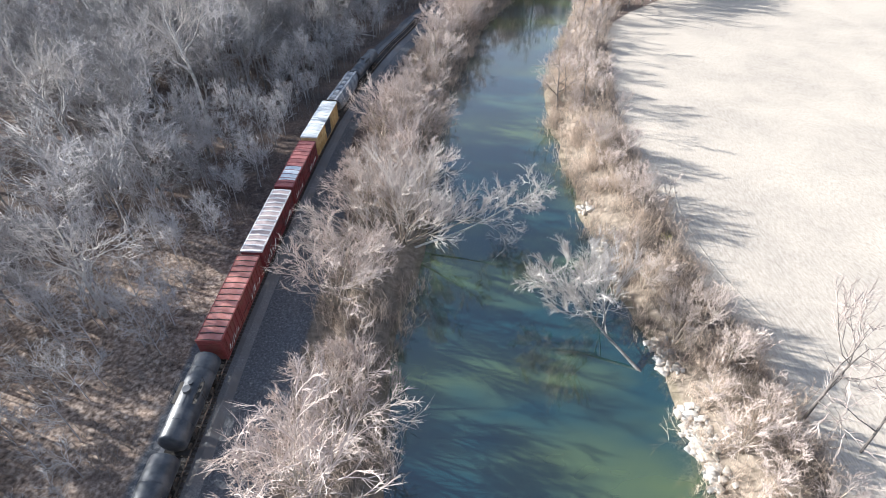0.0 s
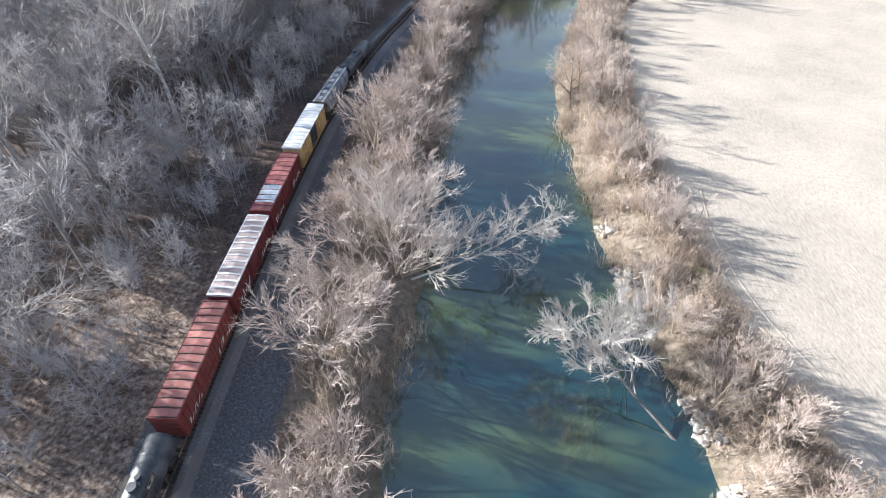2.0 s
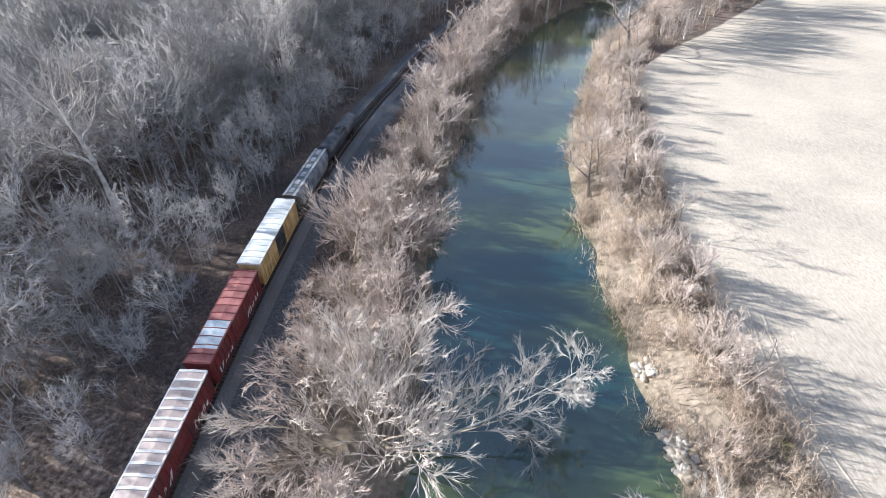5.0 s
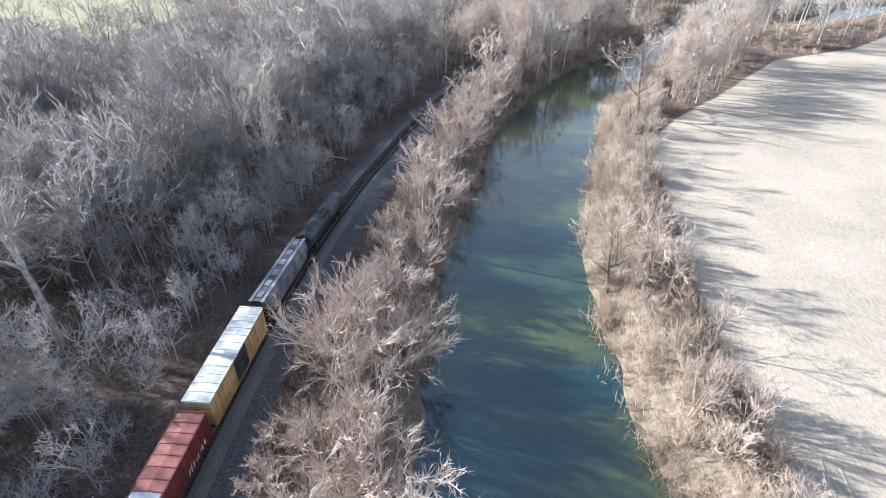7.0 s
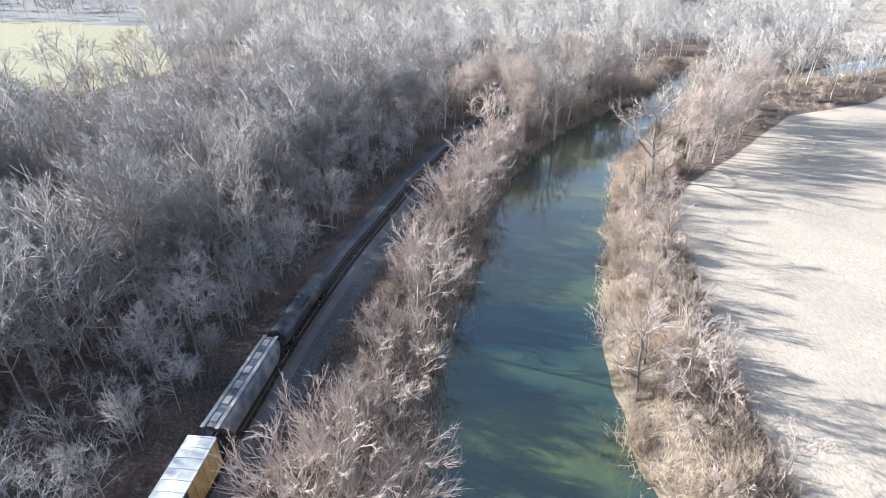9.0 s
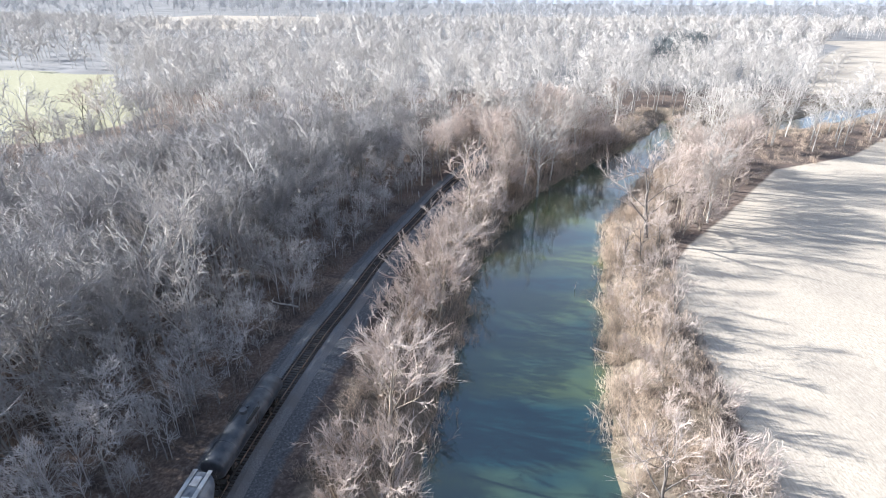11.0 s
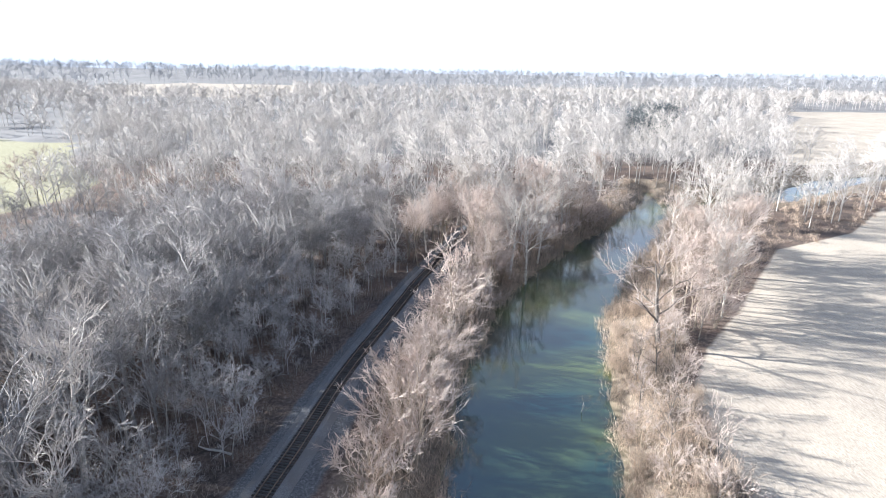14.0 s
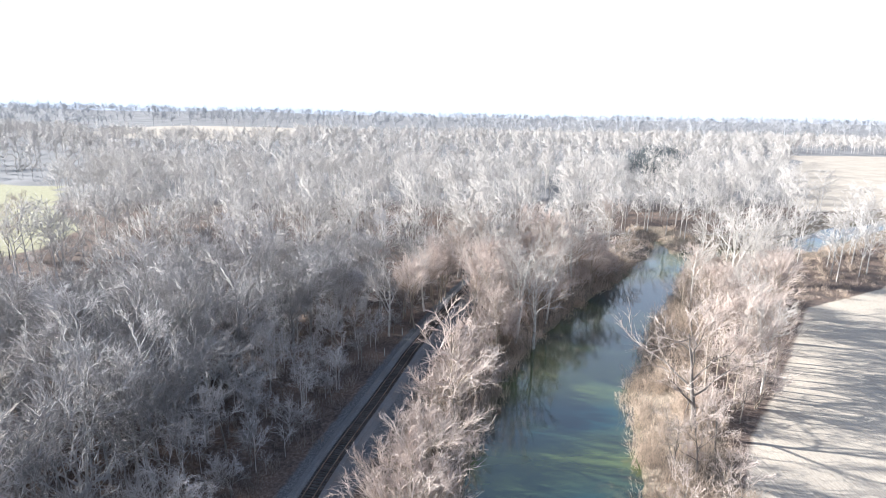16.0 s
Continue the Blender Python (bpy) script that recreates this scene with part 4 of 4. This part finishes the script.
def in_wood(p):
    """Which of the points lie in the woods."""
    near = np.where(p[:, 1] > 227, 3.0, 7.2)
    ok = (line_distance(p, TRACK) > near) & (river_distance(p) > 2.5)
    ok &= ~inside(p, FIELD_POLY) & ~inside(p, MEADOW)
    for f in FAR_FIELDS:
        ok &= ~inside(p, f)
    return ok


def track_x(y):
    return float(np.interp(y, TRACK_LINE[:, 1], TRACK_LINE[:, 0]))


def scatter(count, x_of, y_lo, y_hi, gap, tries=40):
    """Places in the woods that keep a distance from each other and from what stands already."""
    y = sc.uniform(y_lo, y_hi, count * tries)
    p = np.stack([x_of(y), y], 1)
    p = p[in_wood(p)]
    p = p[(p[:, 0] > -45) | (p[:, 1] > 110) | (sc.uniform(0, 1, len(p)) < 0.5)]
    taken = [(a, b, gap * 0.7) for a, b, _ in placed]
    out = []
    for x, y in p:
        if len(out) >= count:
            break
        if all((x - a) ** 2 + (y - b) ** 2 > g * g for a, b, g in taken):
            out.append((x, y))
            taken.append((x, y, gap))
    return out


RIVER_Y, RIVER_X = np.array([r[1] for r in RIVER]), np.array([r[0] for r in RIVER])
for x, y in scatter(290, lambda y: np.interp(y, TRACK_LINE[:, 1], TRACK_LINE[:, 0]) - 7.5 - 72 * sc.uniform(0, 1, len(y)) ** 1.2, 10, 272, 4.4):
    away = track_x(y) - x
    rise = min(max(0.38 + (away - 8) / 26, 0.38), 1.0)
    if y < 75 and away < 24 and sc.uniform() < 0.55:
        continue
    pale = sc.uniform() < (0.65 if y < 105 else 0.12)
    stand(PALE[sc.integers(3)] if pale else FOREST[sc.integers(5)], x, y, sc.uniform(0, 360), sc.uniform(0.8, 1.12) * rise, sc.uniform(1.0, 1.2), USED)
# left bank between track and water
for x, y in scatter(120, lambda y: np.interp(y, TRACK_LINE[:, 1], TRACK_LINE[:, 0]) + sc.uniform(7.5, 40, len(y)), 14, 290, 3.6):
    if x < np.interp(y, RIVER_Y, RIVER_X) and x - track_x(y) > (11.5 if y < 80 or y > 108 else 7.5):
        big = y > 165
        stand(BANK[sc.integers(3)] if sc.uniform() < (0.4 if big else 0.92) else (WHITE[sc.integers(3)] if sc.uniform() < 0.4 and y > 235 else GROVE[sc.integers(3)]), x, y, sc.uniform(0, 360), sc.uniform(0.8, 1.15) * (min(max(0.3 + (x - track_x(y) - 8) / 14, 0.3), 1.0) if big else min(max(0.5 + (x - track_x(y) - 7.5) / 13, 0.5), 1.0)), 1.15, USED)
# right bank between water and field
for x, y in scatter(90, lambda y: np.interp(y, EDGE_Y[1:12], EDGE_X[1:12]) - sc.uniform(1.5, 16, len(y)), 20, 285, 3.2):
    if x > np.interp(y, RIVER_Y, RIVER_X):
        big, pick = y > 196, sc.uniform()
        if big and x > 112:
            continue
        if big:
            stand(WHITE[sc.integers(3)] if pick < 0.06 else GROVE[sc.integers(3)], x, y, sc.uniform(0, 360), sc.uniform(0.6, 0.95), 1.0, USED)
        elif pick < 0.3 and y > 95:
            stand(DARK[1], x, y, sc.uniform(0, 360), sc.uniform(0.6, 0.85), 0.9, USED)
        else:
            stand(BANK[sc.integers(3)], x, y, sc.uniform(0, 360), sc.uniform(0.4, 0.7), 1.0, USED)
# bushy trees along the far reach of the left bank
for x, y in scatter(44, lambda y: np.interp(y, RIVER_Y, RIVER_X) - np.interp(y, RIVER_Y, [r[2] for r in RIVER]) - sc.uniform(3.2, 11, len(y)), 160, 292, 2.6):
    stand(BANK[sc.integers(3)], x, y, sc.uniform(0, 360), sc.uniform(0.6, 0.95), 1.15, USED)
# tall trees that close over the track past the bend
for x, y in scatter(46, lambda y: np.interp(y, TRACK_LINE[:, 1], TRACK_LINE[:, 0]) + sc.uniform(-10, 16, len(y)), 229, 300, 2.6):
    if river_distance(np.array([[x, y]]))[0] > 3:
        stand(GROVE[sc.integers(3)] if sc.uniform() < 0.75 else WHITE[sc.integers(3)], x, y, sc.uniform(0, 360), sc.uniform(0.7, 1.0), 1.0, USED)


# ---- far woods and brush, uncounted ----
def spread(name, templates, spots, mat, label, category="trees"):
    """Many small plants joined: each spot is x, y, turn, size."""
    vs, qs, ts, n = [], [], [], 0
    for i, (x, y, turn, size) in enumerate(spots):
        v, q, t = templates[i % len(templates)]
        c, s = math.cos(turn) * size, math.sin(turn) * size
        w = np.column_stack([v[:, 0] * c - v[:, 1] * s + x, v[:, 0] * s + v[:, 1] * c + y, v[:, 2] * size + ground_z(x, y)])
        vs.append(w), qs.append(q + n), ts.append(t + n)
        n += len(v)
    v, q, t = np.vstack(vs), np.vstack(qs), np.vstack(ts)
    me = bpy.data.meshes.new(name)
    me.vertices.add(len(v))
    me.vertices.foreach_set("co", v.ravel())
    loops = np.concatenate([q.ravel(), t.ravel()])
    me.loops.add(len(loops))
    me.loops.foreach_set("vertex_index", loops)
    starts = np.concatenate([np.arange(len(q)) * 4, len(q) * 4 + np.arange(len(t)) * 3])
    me.polygons.add(len(starts))
    me.polygons.foreach_set("loop_start", starts)
    me.materials.append(mat)
    me.update(calc_edges=True)
    me.validate()
    return tagged(new(name, me), label, category, kind="stuff")


def small_tree(seed, height, limbs, forks, twig_r, lift=0.4, sprays=3):
    """A bare tree in few faces, for woods far off."""
    rng = np.random.default_rng(seed)
    w = Limbs()
    up = np.array([0, 0, 1.0])
    w.tube([(0, 0, -0.5), (rng.normal() * 0.3, rng.normal() * 0.3, height * 0.5), (rng.normal() * 0.5, rng.normal() * 0.5, height * 0.9)], [0.24, 0.16, 0.04], 3)
    for i in range(limbs):
        u = rng.uniform(0.3, 0.85)
        p = np.array([0, 0, height * u])
        d = turned(rng, up, rng.uniform(30, 60)) + up * lift * 0.3
        ln = height * 0.5 * (1.2 - 0.8 * u)
        w.twig(p, p + d * ln, twig_r * 1.7)
        for j in range(forks):
            q = p + d * ln * rng.uniform(0.3, 0.9)
            e = turned(rng, d / np.linalg.norm(d), rng.uniform(20, 55)) + up * lift * 0.5
            l2 = ln * rng.uniform(0.35, 0.65)
            w.twig(q, q + e * l2, twig_r)
            for _ in range(sprays):
                q2 = q + e * l2 * rng.uniform(0.2, 0.8)
                e2 = turned(rng, e / np.linalg.norm(e), rng.uniform(20, 50))
                w.twig(q2, q2 + e2 * l2 * rng.uniform(0.4, 0.8), twig_r)
    return w.data()


def bush(seed, stems, height, width, twigs, r):
    rng = np.random.default_rng(seed)
    w = Limbs()
    up = np.array([0, 0, 1.0])
    for _ in range(stems):
        p = np.array([rng.normal() * width * 0.4, rng.normal() * width * 0.4, -0.15])
        d = turned(rng, up, abs(rng.normal()) * 24)
        ln = height * rng.uniform(0.5, 1.1)
        w.twig(p, p + d * ln, r * 1.3)
        for _ in range(twigs):
            q = p + d * ln * rng.uniform(0.25, 0.85)
            e = turned(rng, d, rng.uniform(15, 55))
            w.twig(q, q + e * ln * rng.uniform(0.25, 0.5), r)
    v, q, t = w.data()
    return v, q.reshape(0, 4), t


def fits(n, box_, test, size):
    """n places in the box that pass the test, with a turn and a size."""
    p = np.zeros((0, 2))
    while len(p) < n:
        q = np.stack([sc.uniform(box_[0], box_[1], n), sc.uniform(box_[2], box_[3], n)], 1)
        p = np.vstack([p, q[test(q)]])
    return [(x, y, sc.uniform(0, 6.28), sc.uniform(*size)) for x, y in p[:n]]


def west_of_track(p):
    return np.interp(p[:, 1], TRACK_LINE[:, 1], TRACK_LINE[:, 0]) - p[:, 0]


def open_wood(p):
    """Few of the places in the open wood near the start, all of those past it."""
    return (p[:, 1] > 112) | (sc.uniform(0, 1, len(p)) < 0.3)


def shore_side(p, lo, hi, side):
    r = river_distance(p)
    return (r > lo) & (r < hi) & ((p[:, 0] - np.interp(p[:, 1], RIVER_Y, RIVER_X)) * side > 0)


MID = [small_tree(300 + i, h, 10, 5, 0.07, lift=0.25, sprays=3) for i, h in enumerate((20, 22, 17, 21, 23, 18))]
FAR = [small_tree(320 + i, h, 7, 3, 0.21, lift=0.25, sprays=2) for i, h in enumerate((19, 21, 17, 22))]
spread("side_wood", MID, fits(330, (-190, -60, 0, 210), lambda p: in_wood(p) & (west_of_track(p) > 76) & open_wood(p), (0.75, 1.15)), TWIG_GREY, "bare grey trees of the wood beyond the railway")
spread("meadow_scrub", MID, fits(190, (-200, -50, 210, 300), lambda p: in_wood(p) & (west_of_track(p) > 70), (0.28, 0.55)), TWIG_GREY, "low bare scrub between wood and meadow")
spread("dense_wood", MID, fits(240, (-105, 0, 8, 255), lambda p: in_wood(p) & (west_of_track(p) > 22) & (west_of_track(p) < 78) & open_wood(p), (0.7, 1.05)), TWIG_GREY, "bare grey trees filling the wood")
spread("young_wood", MID, fits(440, (-75, 0, 8, 270), lambda p: in_wood(p) & (west_of_track(p) > 7.5) & (west_of_track(p) < 36), (0.18, 0.42)), TWIG_GREY, "young bare grey trees between the larger ones")
spread("middle_wood", MID, fits(1050, (-230, 330, 264, 560), in_wood, (0.7, 1.15)), HAZED_FAR_TWIG, "bare grey winter woods beyond the river bend")
spread("west_wood", FAR, fits(420, (-760, -225, 150, 565), lambda p: in_wood(p), (0.6, 1.0)), HAZED_FAR_TWIG, "bare grey woods round the meadow")
spread("far_wood", FAR, fits(2500, (-900, 1000, 560, 1250), in_wood, (0.8, 1.3)), HAZED_FAR_TWIG, "bare woods in the distance, paled for haze in the colour")
spread("horizon_wood", FAR, fits(2600, (-2600, 2600, 1250, 3400), in_wood, (1.3, 2.1)), HAZED_HORIZON_TWIG, "thin line of woods at the horizon, greyed for haze in the colour")

BUSHES = [bush(400 + i, 22, h, w, 5, 0.025) for i, (h, w) in enumerate(((2.6, 1.9), (3.2, 2.2), (2.0, 2.2), (3.8, 1.7)))]
LOW = [bush(420 + i, 16, h, 1.9, 3, 0.027) for i, h in enumerate((1.2, 1.7, 2.2))]
spread("right_bank_brush", BUSHES, fits(1000, (18, 130, 5, 285), lambda p: shore_side(p, -0.9, 14, 1) & (poly_distance(p, FIELD_POLY) < 0.8), (0.65, 1.35)), BRUSH_TAN, "dense tan leafless brush along the field bank", "brush")
spread("left_bank_brush", BUSHES, fits(850, (-25, 110, 5, 300), lambda p: shore_side(p, -0.9, 16, -1) & (west_of_track(p) < np.where(p[:, 1] < 78, -10.0, np.where(p[:, 1] > 128, -9.0, -7.6))) & (np.hypot(p[:, 0] + 6.5, p[:, 1] - 66) > 8), (0.6, 1.35)), BRUSH_TAN, "tangled tan leafless brush along the river bank", "brush")
spread("corner_brush", BUSHES, fits(420, (92, 300, 225, 345), lambda p: (river_distance(p) > 0) & (river_distance(p) < 48) & (poly_distance(p, FIELD_POLY) < 1) & (p[:, 1] < 300 + (p[:, 0] - 105) * 0.2), (0.4, 0.9)), BRUSH_TAN, "rough tan brush between the field and the river bend", "brush")
spread("bend_brush", BUSHES, fits(190, (60, 190, 285, 350), lambda p: (river_distance(p) > -0.5) & (river_distance(p) < 12), (0.6, 1.2)), BRUSH_TAN, "tan brush round the river bend", "brush")
spread("evergreen_stand", FAR, fits(110, (185, 330, 480, 700), lambda p: (np.abs(p[:, 0] - 185 - (p[:, 1] - 480) * 0.55) < 22), (0.8, 1.05)), DARK_TWIG, "dark blue-grey trees among the bare woods")
spread("field_margin_brush", LOW, fits(420, (28, 60, 8, 170), lambda p: (poly_distance(p, FIELD_POLY) < -0.3) & (poly_distance(p, FIELD_POLY) > -4.5), (0.6, 1.25)), BRUSH_GREY, "low dark brown brush along the field's edge", "brush")
spread("yellow_bush", LOW, [(35.6, 66.5, 0.3, 0.8), (36.3, 67.3, 2.0, 0.6), (36.0, 65.6, 4.0, 0.7)], YELLOW_TWIG, "small yellow-green bush at the field's edge", "brush")
spread("undergrowth", LOW, fits(1500, (-100, 0, 0, 270), lambda p: (west_of_track(p) > 5.6) & (west_of_track(p) < 62), (0.6, 1.5)), BRUSH_GREY, "low grey-brown undergrowth on the wood floor", "brush")


# ---- stones, posts and fallen wood ----
def stone(seed):
    """A broken block: a box with shifted corners and cut edges."""
    rng = np.random.default_rng(seed)
    bm = box(bmesh.new(), -0.9, 0.9, -0.65, 0.65, -0.5, 0.5)
    for v in bm.verts:
        v.co += Vector(rng.uniform(-0.28, 0.28, 3))
    bmesh.ops.bevel(bm, geom=list(bm.edges), offset=0.14, segments=1, affect="EDGES")
    bmesh.ops.triangulate(bm, faces=list(bm.faces))
    bm.verts.index_update()
    vs, fs = np.array([v.co[:] for v in bm.verts]), np.array([[v.index for v in f.verts] for f in bm.faces])
    bm.free()
    return vs, np.zeros((0, 4), int), fs


STONES = [stone(i) for i in range(5)]


def shore(spans):
    out = []
    for y0, y1, n in spans:
        for _ in range(n):
            y = sc.uniform(y0, y1)
            x = np.interp(y, [r[1] for r in RIVER], [r[0] + r[2] for r in RIVER]) + sc.normal() * 0.8 + 0.9
            out.append((x, y, sc.uniform(0, 6.28), sc.uniform(0.22, 0.7)))
    return out


spread("bank_stones", STONES, shore([(27, 37, 120), (30, 35, 50), (42, 48, 60), (64, 70, 70), (76, 80, 14)]), ROCK, "pale broken stones along the water's edge", "stones")

for x, y, h in ((-23.6, 70.5, 1.9), (-24.0, 62.7, 1.7), (-33.5, 81.6, 1.6), (1.6, 220.0, 1.8), (5.6, 230.5, 1.8)):
    bm = bmesh.new()
    rod(bm, (0, 0, -0.2), (0, 0, h), 0.07, 8)
    post = part("marker_post", bm, WHITE_PAINT, None)
    post.matrix_basis = pose(x, y, ground_z(x, y), 3, -2, 0)
    tagged(post, "short white marker post beside the track", "post", "posts beside the track")
bm = bmesh.new()
rod(bm, (-0.5, -2.4, 0.12), (0.3, 2.2, 0.5), 0.08, 8)
pipe = tagged(part("fallen_pole", bm, WOOD_GREY, None), "pale pole lying beside the railway ditch", "pole")
pipe.matrix_basis = pose(-22.9, 66.2, ground_z(-22.9, 66.2))


def log(x, y, turn, length, r, label):
    d = Limbs()
    rng = np.random.default_rng(int(abs(x * 10) + y))
    pts = [np.array([0, -length / 2, r * 0.8]), np.array([0.15, -length / 6, r]), np.array([-0.1, length / 6, r * 1.2]), np.array([0.1, length / 2, r * 1.4])]
    d.tube(pts, [r, r * 0.85, r * 0.7, r * 0.35], 7)
    for _ in range(5):
        p = pts[rng.integers(1, 4)]
        d.twig(p, p + np.array([rng.normal(), rng.normal() * 0.5, abs(rng.normal()) * 0.6]) * length * 0.16, r * 0.35)
    o = new("fallen_log", limb_mesh("fallen_log", d.data(), WOOD_GREY))
    o.matrix_basis = pose(x, y, max(ground_z(x, y), WATER_Z - 0.1), 0, 0, turn)
    return tagged(o, label, "log")


log(-23.0, 164, 70, 5.5, 0.2, "pale fallen branch on the wood floor")
log(-48, 52, 20, 7, 0.22, "grey fallen trunk in the leaf litter")
log(33, 151.5, 60, 5, 0.2, "driftwood log at the bank")


def wheel_rut(points, label):
    """A shallow pair of lines pressed into the stubble."""
    c = smooth_line(points, 0.8)
    d = np.gradient(c, axis=0)
    d /= np.linalg.norm(d, axis=1)[:, None]
    side = np.stack([d[:, 1], -d[:, 0]], 1)
    rut = tagged(new("wheel_rut"), label, "track", "wheel ruts in the field", kind="structure")
    for o in (-0.85, 0.85):
        v = np.concatenate([np.column_stack([c + side * (o + w), ground_zs(c + side * (o + w)) + h]) for w, h in ((-0.2, -0.03), (-0.13, 0.035), (0.0, 0.025), (0.13, 0.035), (0.2, -0.03))])
        k, m = np.arange(len(c) - 1), len(c)
        link("rut", v, np.vstack([np.stack([a * m + k, a * m + k + 1, (a + 1) * m + k + 1, (a + 1) * m + k], 1) for a in range(4)]), RUT_SOIL, True, rut)


wheel_rut([(42.5, 86), (41.6, 82), (40.2, 74), (40.0, 65), (41, 57), (43.5, 48)], "worn wheel ruts curving along the field's edge")

d = Limbs()
d.tube([(0, 0, -0.8), (0.06, 0.03, 0.7), (0.02, 0.1, 1.9)], [0.09, 0.07, 0.03], 6)
d.twig((0.05, 0.04, 0.9), (0.5, 0.1, 1.5), 0.03)
stake = new("drift_stake", limb_mesh("drift_stake", d.data(), WOOD_GREY))
stake.matrix_basis = pose(33.2, 173.5, WATER_Z, 4, 6, 0)
tagged(stake, "pale snag standing in the shallow water", "snag")
